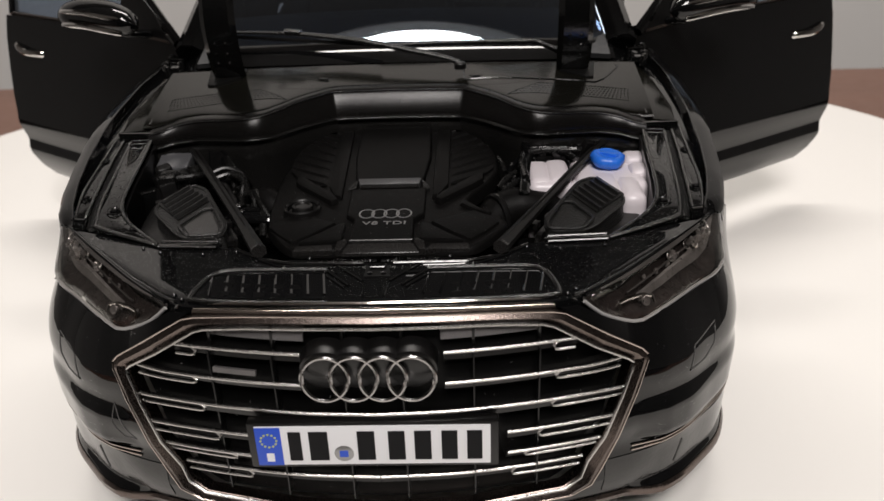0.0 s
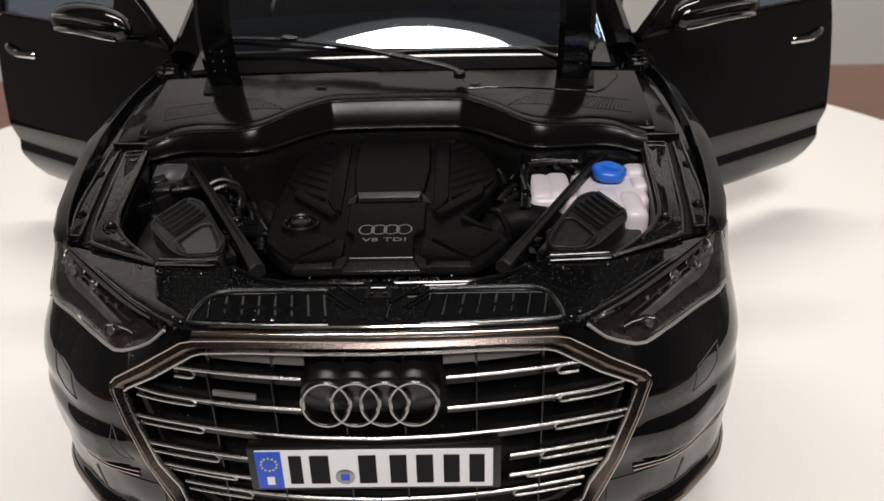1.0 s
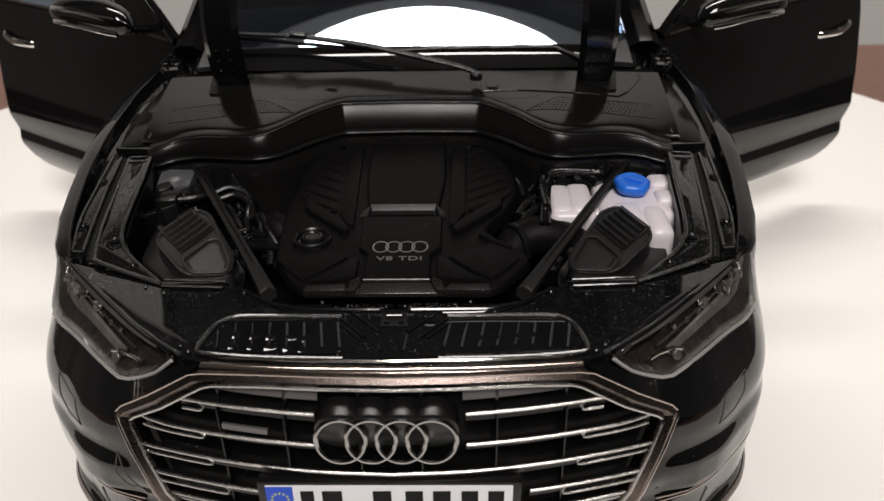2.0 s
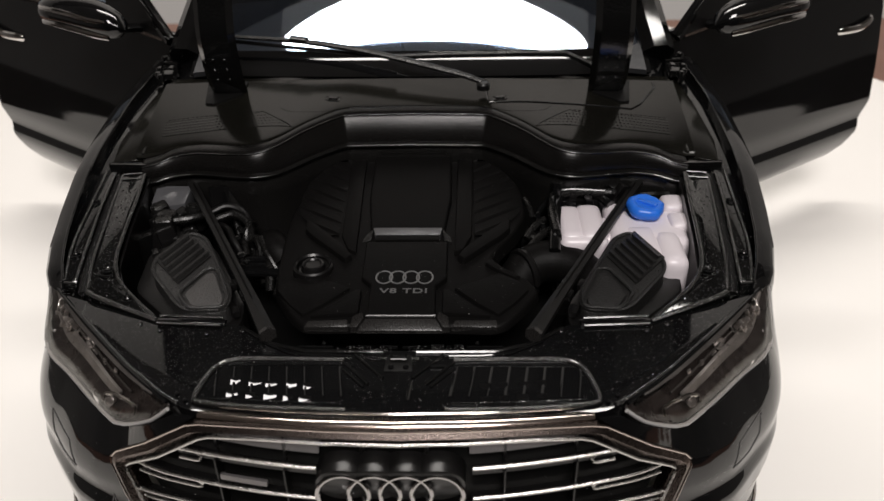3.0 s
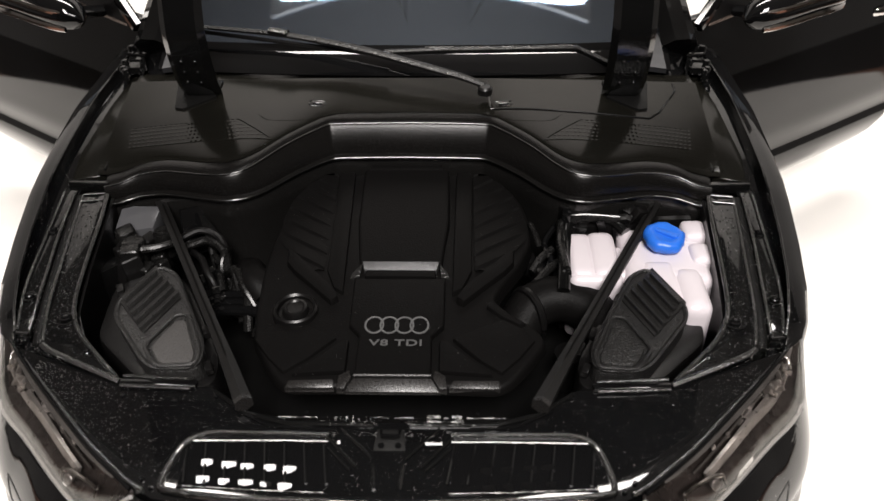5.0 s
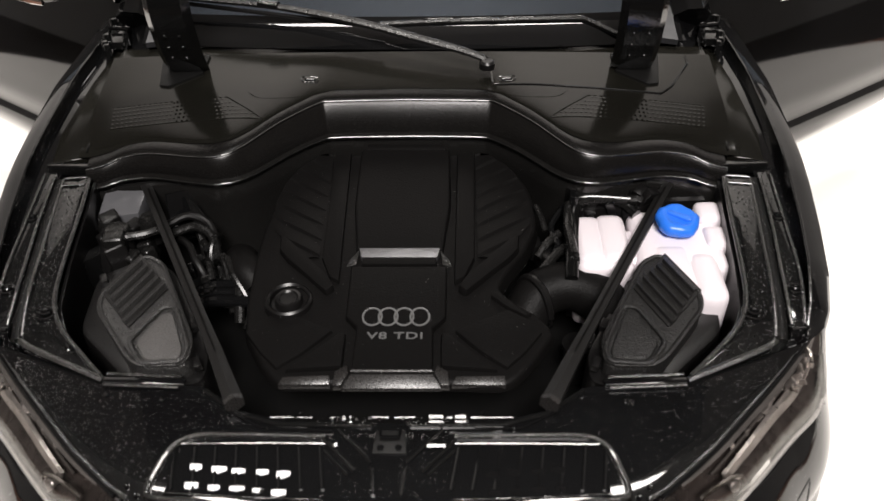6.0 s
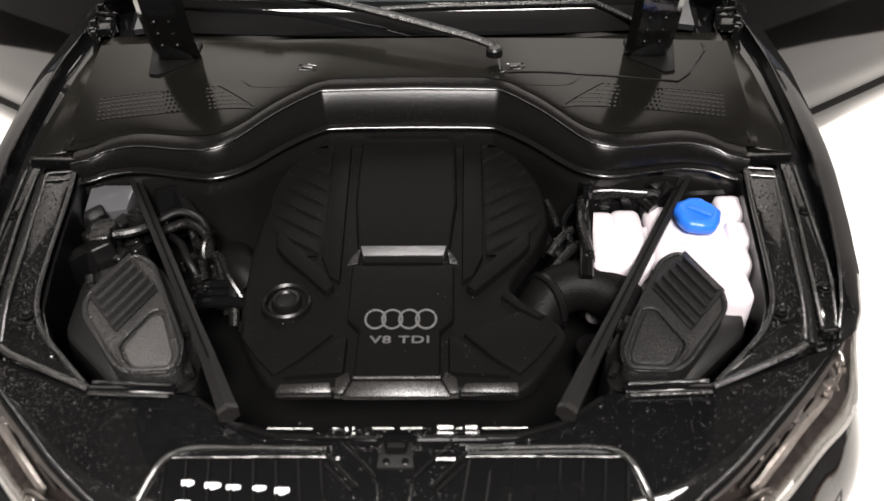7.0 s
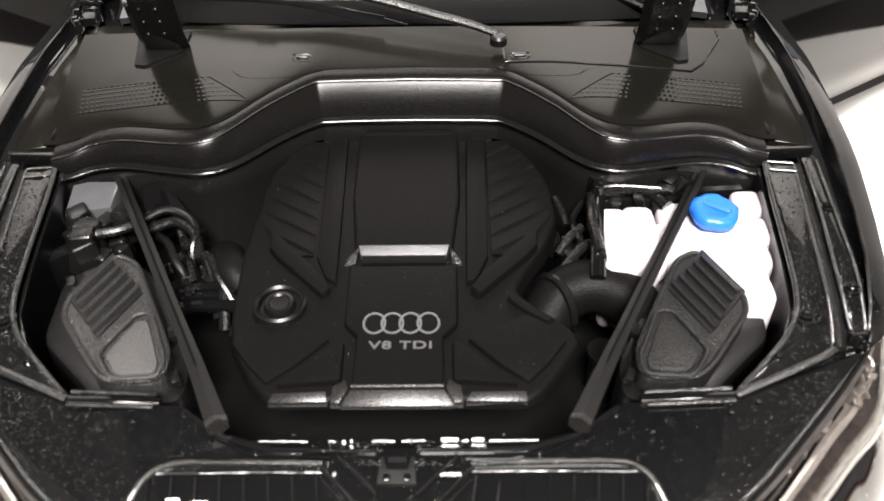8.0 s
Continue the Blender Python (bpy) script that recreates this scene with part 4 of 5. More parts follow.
OUTER = [(0, 41.2), (8, 41.1), (16, 40.75), (22.6, 40.1), (24.2, 39.7), (29.5, 36.2), (34.4, 32.8), (35.1, 32.0), (35.0, 31.2), (33.4, 27), (31.2, 20.8), (29.4, 15.4), (28.0, 13.0), (25.4, 11.3), (12, 10.4), (0, 10.2)]
INNER = [(0, 39.7), (8, 39.6), (16, 39.3), (21.4, 38.7), (22.6, 38.3), (27.8, 34.9), (32.4, 31.9), (33.1, 31.3), (33.0, 30.7), (31.6, 26.8), (29.4, 21.0), (27.6, 16.6), (26.6, 14.4), (24.4, 12.9), (12, 12.1), (0, 11.9)]
def loops(*ls):
    return [list(r) + [r[0]] for r in ls]
grille = part("grille_frame", sheet(loops(outline3(OUTER, -0.6), outline3(OUTER, 0.35), outline3([(a[0] * 0.6 + b[0] * 0.4, a[1] * 0.6 + b[1] * 0.4) for a, b in zip(OUTER, INNER)], 0.6), outline3([(a[0] * 0.15 + b[0] * 0.85, a[1] * 0.15 + b[1] * 0.85) for a, b in zip(OUTER, INNER)], -0.1), outline3(INNER, -0.5), outline3(INNER, -2.2))), DIMCHROME, car, "chrome-edged hexagonal grille frame", 30)
part("inner_edge", tube(outline3(INNER, 0.05), 0.22, 6, True), SLATM, grille)
part("outer_edge", tube(outline3(OUTER, 0.35), 0.14, 6, True), TOPROLL, grille)
# bright roll along the top of the frame
part("top_roll", tube([on(x, 41.15 - 0.0019 * x * x, -1.1) for x in np.linspace(-23.2, 23.2, 30)], 0.75, 10, flat=0.6), TOPROLL, grille, "polished chrome top edge")
part("roll_line", tube([on(x, 41.75 - 0.0019 * x * x, -1.7) for x in np.linspace(-22.8, 22.8, 30)], 0.2, 8), CHROME, grille)
rows = []
for k in range(25):
    z = 12.2 + 27.3 * k / 24
    half = interp(z, [(11.9, 23), (14.4, 26.4), (21, 29.4), (26.8, 31.6), (31.3, 33.1), (34.9, 27.8), (38.7, 21.4), (39.7, 19)])
    rows.append([on(half * u, z, -3.0) for u in np.linspace(-1, 1, 25)])
part("grille_backing", sheet(rows, 0.5), DEEP, grille, "black grille backing")


def half_at(z):
    return interp(z, [(13.1, 23), (15.2, 26), (21, 29.6), (26.8, 31.8), (31.3, 33.3), (34.9, 28.2), (38.7, 21.6)])


SLATS = [(36.2, 8.9, 22.8), (32.2, 8.9, 23.0), (27.9, 0.0, 22.6), (24.0, 16.6, 20.8), (20.6, 16.6, 19.2), (17.3, 0.0, 17.6)]
for z0, stop, fork in SLATS:
    for side in (1, -1):
        wide = half_at(z0) - 0.3
        xs = np.linspace(stop, wide, 16)
        slat = part("slat", tube([on(side * x, z0 + 0.25 * (1 - (x / 30) ** 2), -0.5) for x in xs], 0.3, 8, flat=0.8), SLATM, grille, "chrome grille slat")
        lower = [on(side * x, z0 - 1.1 + 0.25 * (1 - (x / 30) ** 2), -0.5) for x in np.linspace(wide - 0.4, fork + 0.4, 10)]
        bend = [on(side * (fork - 0.1), z0 - 0.85, -0.5), on(side * (fork - 0.3), z0 - 0.45, -0.5), on(side * (fork + 0.3), z0 + 0.02, -0.5)]
        part("fork", tube(lower + bend, 0.22, 8), SLATM, slat)
        part("slat_body", sheet([[on(side * x, z0 + 0.1, -0.7), on(side * x, z0 - 0.9, -0.9), on(side * x, z0 - 1.2, -2.4)] for x in xs], 0.25), SATIN, slat)
for x in (3.6, 12.4, 20.6):
    for sx in (x, -x):
        part("rib", box(sx - 0.18, sx + 0.18, on(sx, 38).y + 0.9, on(sx, 38).y + 2.6, 36.6, 39.6, 0.05), SATIN, grille)
        part("rib", box(sx - 0.1, sx + 0.1, on(sx, 34).y + 0.6, on(sx, 34).y + 2.6, 14, 36, 0.03), SATIN, grille)
for side in (1, -1):
    part("upper_strip", sheet([[on(side * x, 39.3, -0.9), on(side * x, 37.7, -1.0)] for x in np.linspace(8.6, 20.8, 10)], 0.3), DULLSTRIP, grille, "dull silver strip under the frame")

# emblem: four linked rings on black drums
emblem = part("emblem", join(*[lathe([(0, 0), (2.75, 0), (3.15, 0.25), (3.2, 2.8), (0, 2.8)], at(x - 0.4, 0.6, 34.6, -78, 0, 0), 28) for x in (-5.25, -1.75, 1.75, 5.25)], box(-7.2, 6.4, 1.6, 2.8, 32.4, 37.6, 0.6)), SATIN, grille, "four chrome rings on a black base")
for x in (-5.25, -1.75, 1.75, 5.25):
    m = at(x - 0.4, -0.15, 34.05, 84, 0, 0)
    part("ring", tube([m @ Vector((2.85 * math.cos(a), 2.95 * math.sin(a), 0)) for a in [2 * math.pi * k / 40 for k in range(40)]], 0.3, 8, True, up=(0, 1, 0.1)), RINGM, emblem, "chrome ring")
part("side_badge", sheet([[on(x, 34.1, -0.3), on(x, 33.4, -0.3)] for x in np.linspace(-20.2, -14.6, 6)], 0.4), DULLSTRIP, grille, "small dull silver bar")

# registration plate
plate = part("plate_holder", box(-16.3, 15.4, -0.1, 1.6, 20.3, 27.4, 0.3), SATIN, car, "black plate holder on the grille")
part("plate", box(-15.3, 14.35, -0.35, 0.1, 20.9, 26.95, 0.12), PLATE_WHITE, plate, "white plate with blue end")
part("blue_end", box(-15.25, -12.0, -0.43, -0.2, 20.95, 26.9, 0.04), PLATE_BLUE, plate, "blue plate end")
for k in range(12):
    a = 2 * math.pi * k / 12
    part("star", lathe([(0.16, 0), (0.16, 0.05), (0, 0.05)], at(-13.6 + 1.0 * math.cos(a), -0.43, 24.9 + 1.0 * math.sin(a), 90, 0, 0), 6), YELLOW, plate)
part("bar", box(-14.05, -13.1, -0.47, -0.4, 21.6, 22.9, 0), PLATE_WHITE, plate)
for x0, x1 in ((-11.1, -9.5), (-8.5, -6.1), (-2.4, -0.2), (1.5, 3.6), (4.8, 6.9), (8.2, 10.2), (11.4, 13.3)):
    part("bar", box(x0, x1, -0.45, -0.3, 21.7, 26.2, 0), PLATE_BLACK, plate)
part("seal", lathe([(0, 0.06), (1.15, 0.06), (1.25, 0)], at(-4.2, -0.36, 22.7, 90, 0, 0), 20), SILVER, plate, "small round silver seal")
part("seal_mark", box(-4.75, -3.65, -0.47, -0.4, 22.2, 23.2, 0), PLATE_BLUE, plate)

# ---- headlamps ----
for side in (1, -1):
    def put(name, bm, mat, parent, label="", angle=40):
        return part(name, bm if side > 0 else mirrored(bm), mat, parent, label, angle)
    top = resample(spline([(26.4, 7.7, 40.6), (32.1, 12.5, 41.0), (37, 17.3, 41.4), (41.7, 22.1, 41.8), (45.2, 25.9, 42.0), (47.4, 28.6, 42.1)], 6), 25)
    def low_line(out):
        rim = resample(spline([(26.2, 7.2, 40.2), (28.9, 7.6, 37.9), (33.0, 8.8, 36.1), (34.3, 9.5, 36.0), (38.3, 13.2, 36.0), (42.9, 17.9, 36.0), (46.2, 20.9, 36.1), (48.0, 23.5, 36.6), (48.7, 26.0, 37.5), (48.9, 28.2, 38.9), (48.6, 29.4, 41.4)], 5), 25)
        return [p + Vector((b.y - a.y, a.x - b.x, 0)).normalized() * out for p, a, b in zip(rim, [rim[0], *rim], [*rim[1:], rim[-1]])]
    low = low_line(0.0)
    def lens_rows(depth, shrink=0.0, n=10):
        rows = []
        for i, (a, b) in enumerate(zip(top, low)):
            wide = min(1.0, (b - a).length / 4) * interp(i, [(16, 1.0), (24, 0.5)])
            t_dir = (top[min(24, i + 1)] - top[max(0, i - 1)]).normalized()
            out = t_dir.cross(b - a)
            out = (out if out.y < 0 else -out).normalized()
            rows.append([a.lerp(b, shrink + (1 - 2 * shrink) * k / n) + out * (depth * wide * math.sin(math.pi * (0.12 + 0.76 * k / n))) for k in range(n + 1)])
        return rows
    lamp_part = put("headlamp", sheet(lens_rows(-1.8), 0.3), LAMPDARK, car, "dark headlamp with clear lens")
    put("lens", sheet(lens_rows(1.5), 0.35), LENS, lamp_part, "clear plastic lens", 60)
    put("rim", tube(low_line(0.2), 0.25, 8), LAMPRIM, lamp_part, "light grey lower rim")
    put("rim", tube([p + Vector((0, -0.1, 0.1)) for p in top], 0.25, 8), PAINT, lamp_part)
    mid, near, shell = lens_rows(-0.9), lens_rows(0.3), lens_rows(1.15)

    def inside(rows, i, k):
        j = int(k)
        return rows[i][j].lerp(rows[i][min(10, j + 1)], k - j)
    put("top_band", sheet([[inside(shell, i, 0.1), inside(shell, i, 0.45), inside(shell, i, interp(i, [(4, 0.7), (14, 0.9), (20, 0.7)]))] for i in range(2, 21)], 0.2), LAMPGREY, lamp_part, "grey inner border")
    centre = {i: interp(i, [(5, 6.3), (22, 4.4)]) for i in range(25)}
    put("light_guide", sheet([[inside(mid, i, centre[i] + d * interp(i, [(8, 1.0), (20, 1.5)])) + Vector((0, -0.1, 0.7 * (1 - abs(d) / 1.3))) for d in (-0.9, -0.6, -0.3, 0, 0.3, 0.6, 0.9)] for i in range(7, 24)], 0.25), LAMPGUIDE, lamp_part, "silver light guide")
    put("divider", tube([inside(mid, i, centre[i] - 2.2) for i in range(6, 22)], 0.16, 6), LAMPGREY, lamp_part)
    for c, radius in ((inside(near, 7, 7.0), 0.6), (inside(mid, 14, 2.6), 0.8), (inside(mid, 17, 2.4), 0.7)):
        put("reflector_cup", lathe([(0.25, -0.5), (radius * 0.7, -0.2), (radius, 0.35), (radius * 1.08, 0.3)], Matrix.Translation(c) @ at(0, 0, 0, 60, 0, 30), 12), LAMPGUIDE, lamp_part, "small round reflector")
    bend = [inside(near, 4, 6.0), inside(near, 5, 5.2), inside(near, 7, 5.6), inside(near, 8, 6.8)]
    put("inner_bracket", tube(bend, 0.26, 8), CHROME, lamp_part, "bright bent inner trim")
    put("inner_bracket", tube([inside(near, 8, 6.6), inside(near, 8, 8.3)], 0.3, 8), CHROME, lamp_part)
    put("inner_bracket", tube([inside(near, 4, 6.0), inside(near, 4, 8.0)], 0.22, 8), CHROME, lamp_part)
    random.seed(5)
    for n in range(15):
        c = inside(near, 17 + n % 5, 2.0 + 0.75 * (n // 5) + 0.25 * (n % 2))
        put("facet", placed(box(-0.1, 0.1, -0.3, 0.3, -0.7, 0.7, 0.05), Matrix.Translation(c) @ at(0, 0, 0, random.uniform(-30, 50), random.uniform(-35, 35), random.uniform(-30, 60))), FACETM, lamp_part, "bright reflector facet")
    for n in range(6):
        c = inside(mid, 9 + 2 * n, 3.2 + 0.3 * (n % 3))
        put("facet", placed(box(-0.3, 0.3, -0.1, 0.1, -0.4, 0.4, 0.06), Matrix.Translation(c) @ at(0, 0, 0, random.uniform(-20, 60), random.uniform(-30, 30), random.uniform(20, 60))), LAMPGUIDE, lamp_part)

# ---- vents and latch of the front panel ----
def slam_prism(pts, h0, h1, bevel=0.12):
    return prism(pts, lambda x, y: slam_z(x, y) + h0, lambda x, y: slam_z(x, y) + h1, bevel)


def strip(pts, w, h=0.2, slope=0.18):
    """A narrow bar on the panel whose top leans a little forward, with an uneven edge."""
    rows = []
    for (xa, ya), (xb, yb) in zip(pts, pts[1:]):
        n = max(2, int(abs(xb - xa) / 0.35))
        for k in range(n + 1):
            x, y = xa + (xb - xa) * k / n, ya + (yb - ya) * k / n
            dz, dw = random.uniform(-0.02, 0.02), w * random.uniform(0.8, 1.1) / 2
            z = slam_z(x, y) + h + dz
            rows.append([Vector((x, y - dw - 0.05, z - dw * slope - 0.3)), Vector((x, y - dw, z - dw * slope)), Vector((x, y + dw, z + dw * slope)), Vector((x, y + dw + 0.05, z - 0.3))])
    return sheet(rows, 0.1)


def on_slam(pts, r, h=0.1, sides=8, closed=False):
    return tube([(x, y, slam_z(x, y) + h) for x, y in pts], r, sides, closed)


for side in (1, -1):
    def put(name, bm, mat, parent, label=""):
        return part(name, bm if side > 0 else mirrored(bm), mat, parent, label)
    ring = [(p.x, p.y) for p in spline([(6.6, 14.2, 0), (14, 14.35, 0), (18.8, 14.35, 0), (20.8, 13.9, 0), (22.1, 12.6, 0), (22.9, 10.2, 0), (23.2, 8.0, 0), (22.2, 7.2, 0), (15, 6.4, 0), (5.6, 6.1, 0)], 4)]
    vent = put("air_vent", on_slam(ring, 0.36, 0.1, 10), PITTED, slam, "glossy louvred air vent")
    put("vent_floor", slam_prism([(6.4, 7.0), (21.6, 7.6), (21.0, 13.8), (7.0, 13.8)], -0.2, 0.05, 0), PAINT, vent)
    put("inner_rim", strip([(6.6, 13.35), (12, 13.4), (21.2, 13.3)], 0.14), BEADM, vent)
    put("lower_rim", strip([(6.4, 7.1), (13, 7.3), (21.6, 7.8)], 0.09), BEADM, vent)
    for k in range(8):
        x = 6.5 + 2.1 * k
        put("rib", on_slam([(x + 0.5, 13.0), (x + 0.1, 10.5), (x - 0.3, 8.2)], 0.17, 0.08, 6), PAINT, vent)
    random.seed(21)
    for k in range(5 if side < 0 else 4):
        for row, y in enumerate((9.7, 7.7)):
            cx, cy, w, d = 10.3 + 2.15 * k + random.uniform(-0.15, 0.15), y + 0.18 * k, random.uniform(0.5, 0.72), random.uniform(0.3, 0.4)
            z0, tx, ty = slam_z(cx, cy) + 0.2, 0.17 + random.uniform(-0.04, 0.04), 0.71 + random.uniform(-0.05, 0.05)
            face = [[Vector((cx + a * w, cy + b * d * (1 - 0.12 * abs(a)) - 0.06 * a, z0 + ty * b * d + tx * a * w - 0.022 * b * b - 0.02 * a * a)) for b in (-1, -0.6, -0.2, 0.2, 0.6, 1)] for a in (-1, -0.5, 0, 0.5, 1)]
            put("ramp", sheet(face, 0.2), PAINT, vent)
    for pts in ([(6.5, 12.6), (3.9, 9.8)], [(7.0, 14.3), (3.4, 10.2)], [(5.3, 15.1), (1.7, 11.2)], [(1.6, 10.5), (1.3, 7.6)]):
        put("brace", on_slam(pts, 0.2, 0.12), BEADM, slam)
    put("edge_bead", tube([(x, front_edge(x) + 0.15, slam_z(x, front_edge(x)) - 0.1) for x in np.linspace(25, 45.4, 30)], 0.26, 8), EDGEM, slam)
    for x0, x1 in ((8.2, 12.6), (5.7, 6.3), (0.3, 2.4)):
        put("rear_bead", strip([(x0, 16.45), (x1, 16.5)], 0.12, 0.25), BEADM, slam)
    if side > 0:
        for x0, x1, y in ((3.9, 5.4, 16.5), (3.9, 5.4, 15.8), (6.6, 7.7, 16.5), (6.6, 7.7, 15.8), (3.8, 5.6, 13.0)):
            put("pad", strip([(x0, y), (x1, y)], 0.36, 0.35), GLOSSB, slam)
    else:
        for x0, x1, y in ((4.7, 5.0, 16.3), (4.1, 4.3, 16.4), (4.0, 4.3, 15.7), (5.3, 5.6, 13.1)):
            put("pad", strip([(x0, y), (x1, y)], 0.4, 0.35), GLOSSB, slam)
    put("rear_step", strip([(8.6, 15.3), (12.2, 15.3)], 0.3, 0.15, 0.1), BEADM, slam)
    put("rear_lip", on_slam([(2, 15.6), (11.5, 15.7), (16, 17.0), (20.2, 20.0)], 0.3), BEADM, slam)
    put("front_lip", on_slam([(6, 14.95), (10, 15.0), (13.5, 15.4), (17.5, 17.6)], 0.2), PAINT, slam)
    slot = put("slot_bar", slam_prism([(22.6, 20.4), (31.4, 20.7), (31.4, 21.5), (22.4, 21.3)], 0.0, 0.45, 0.18), PAINT, slam, "glossy raised bar")
    put("ridge", on_slam([(23, 20.2), (31.2, 20.5)], 0.24, 0.36), PITTED, slot)
    put("ridge", on_slam([(23, 21.6), (31.2, 21.9)], 0.24, 0.36), PITTED, slot)
    for x, y in ((9.5, 17.2), (20, 19.4), (24.5, 18.8), (30.6, 19.4), (12.6, 15.2), (1.2, 16.3), (33.4, 20.6), (24.2, 7.6), (25.4, 8.6)):
        put("stud", lathe([(0.28, 0), (0.28, 0.2), (0.15, 0.35), (0, 0.38)], at(x, y, slam_z(x, y) - 0.05), 10), PAINT, slam)
latch = part("bonnet_latch", slam_prism([(-1.7, 12.2), (1.7, 12.2), (1.5, 14.9), (-1.5, 14.9)], 0.0, 0.2, 0.04), DEEP, slam, "black bonnet latch")
part("catch", on_slam([(-1.0, 14.6), (-0.9, 13.9), (0.9, 13.9), (1.0, 14.6)], 0.2, 0.5), PAINT, latch)
for sx in (-0.9, 0.9):
    part("screw", lathe([(0.35, 0), (0.35, 0.2), (0, 0.25)], at(sx, 12.8, slam_z(sx, 12.8) + 0.15), 10), PAINT, latch)

# ---- engine cover ----
def cover_z(x, y):
    return 41.3 + 0.065 * (y - 30) + 0.0032 * max(0, y - 45) ** 2 - 0.0035 * max(0, abs(x) - 7) ** 2 - 0.09 * max(0, 24 - y)


COVER = [(-12.8, 21.9), (-5.4, 22.0), (4.6, 22.0), (11.9, 21.7), (13.7, 22.6), (16.2, 25.8), (18.5, 29.4), (17.3, 31.6), (14.4, 33.7), (12.2, 36.0), (13.2, 38.6), (16.0, 43.2), (17.7, 47.6), (17.7, 51.8), (16.9, 55.4), (15.0, 58.8), (12.4, 60.9), (8.6, 61.6), (-9.4, 61.6), (-13.4, 60.6), (-16.2, 57.6), (-17.6, 53.2), (-18.8, 48.6), (-19.2, 42.9), (-18.9, 34.4), (-18.2, 29.4), (-15.4, 24.4), (-13.9, 22.7)]
cover = part("engine_cover", prism(rounded(COVER, 0.9, 2), 38.8, lambda x, y: cover_z(x, y) - 0.4, 0.8, 3, 0.5), COVERM, car, "satin black engine cover with pleated wings")


def pad(pts, h0=-1.2, h1=0.0, bevel=0.3, seg=2, inset=0.25):
    return prism(pts, lambda x, y: cover_z(x, y) + h0, lambda x, y: cover_z(x, y) + h1, bevel, seg, inset)


part("spine", pad([(-5.9, 41.6), (5.2, 41.6), (6.2, 50), (6.0, 61.2), (-6.7, 61.2), (-6.9, 50)], h1=0.7, bevel=0.45, seg=3), COVERM, cover, "smooth raised centre panel")
part("spine_end", pad([(-6.2, 60.6), (5.5, 60.6), (5.2, 61.9), (-5.9, 61.9)], h1=0.95, bevel=0.3), COVERM, cover)
part("bar_riser", pad([(-5.2, 39.6), (4.5, 39.6), (4.5, 40.75), (-5.2, 40.75)], h1=0.3, bevel=0.1), COVERM, cover)
part("front_panel", pad([(-5.0, 22.9), (4.2, 22.9), (4.2, 29.4), (5.7, 31.2), (5.7, 39.5), (-6.4, 39.5), (-6.4, 31.2), (-5.0, 29.6)], h1=0.22, bevel=0.28, seg=3), COVERM, cover)


def lip(pts, drop=0.55):
    return prism(pts, lambda x, y: cover_z(x, y) - 1.3, lambda x, y: cover_z(x, y) - 0.05 - drop * max(0, 23.1 - y), 0.14)


part("front_lip", lip([(-6.0, 21.75), (5.2, 21.75), (4.2, 23.1), (-5.0, 23.1)]), COVERLIP, cover, "lighter front lip of the cover")
part("lip_edge", tube([(-4.9, 23.3, cover_z(0, 23.3) + 0.22), (4.1, 23.3, cover_z(0, 23.3) + 0.22)], 0.18, 8), COVERLIP, cover)
for x0, x1 in ((-13.0, -7.2), (6.2, 12.2)):
    part("front_lip", lip([(x0, 22.1), (x1, 22.1), (x1 - 0.1, 23.0), (x0 + 0.5, 22.9)], 0.4), COVERLIP, cover)
for sx, xa in ((-1, -6.9), (1, 6.0)):
    part("notch_chamfer", prism([(xa, 21.9), (xa - sx * 0.9, 21.9), (xa - sx * 1.7, 23.2), (xa - sx * 1.4, 24.2), (xa - sx * 0.2, 23.4)][::sx], lambda x, y: cover_z(x, y) - 1.3, lambda x, y: cover_z(x, y) + 0.05 - 0.3 * max(0, 23.1 - y), 0.12), COVERLIP, cover)
part("silver_bar", prism([(-5.1, 40.65), (4.4, 40.65), (4.7, 41.8), (-5.4, 41.8)], lambda x, y: cover_z(x, y) - 0.5, lambda x, y: cover_z(x, y) + interp(y, [(40.65, 0.42), (41.8, 0.86)]), 0.06), BARM, cover, "brushed silver bar")
for sx in (-1, 1):
    xa, xb = (-5.4, -6.9) if sx < 0 else (4.8, 6.2)
    part("bar_end", prism([(xa, 41.6), (xa + sx * 0.25, 39.6), (xb, 39.3), (xb - sx * 0.3, 40.2)][::-sx], lambda x, y: cover_z(x, y) - 0.5, lambda x, y: cover_z(x, y) + interp(y, [(39.4, 0.1), (41.6, 0.72)]), 0.06), EDGEM, cover)


def wing_edge(y):
    """Half breadth of the pleated field of the cover."""
    return interp(y, [(41, 11.9), (43.4, 14.4), (47.5, 17.0), (52, 17.0), (55.5, 16.2), (58.7, 14.4), (60.6, 12.0)])


def pleats():
    """Slanting pleats: each rises slowly towards its front edge and drops sharply."""
    rows = []
    for k in range(-1, 8):
        for f, h in ((0.0, -0.12), (0.1, 0.24), (0.55, 0.12), (0.98, -0.12)):
            y0 = 41.2 + 2.75 * (k + f)
            line = [(10.0 + 7.2 * i / 10, y0 + 5.0 * i / 10) for i in range(11)]
            row = []
            for x, y in line:
                y = max(41.0, min(60.8, y))
                x = min(x, wing_edge(y))
                rim = min(1.0, (wing_edge(y) - x + 0.15) / 1.2, (x - 9.9 + 0.3) / 0.8)
                row.append(Vector((x, y, h * max(0.0, rim) + 0.02)))
            rows.append(row)
    return rows


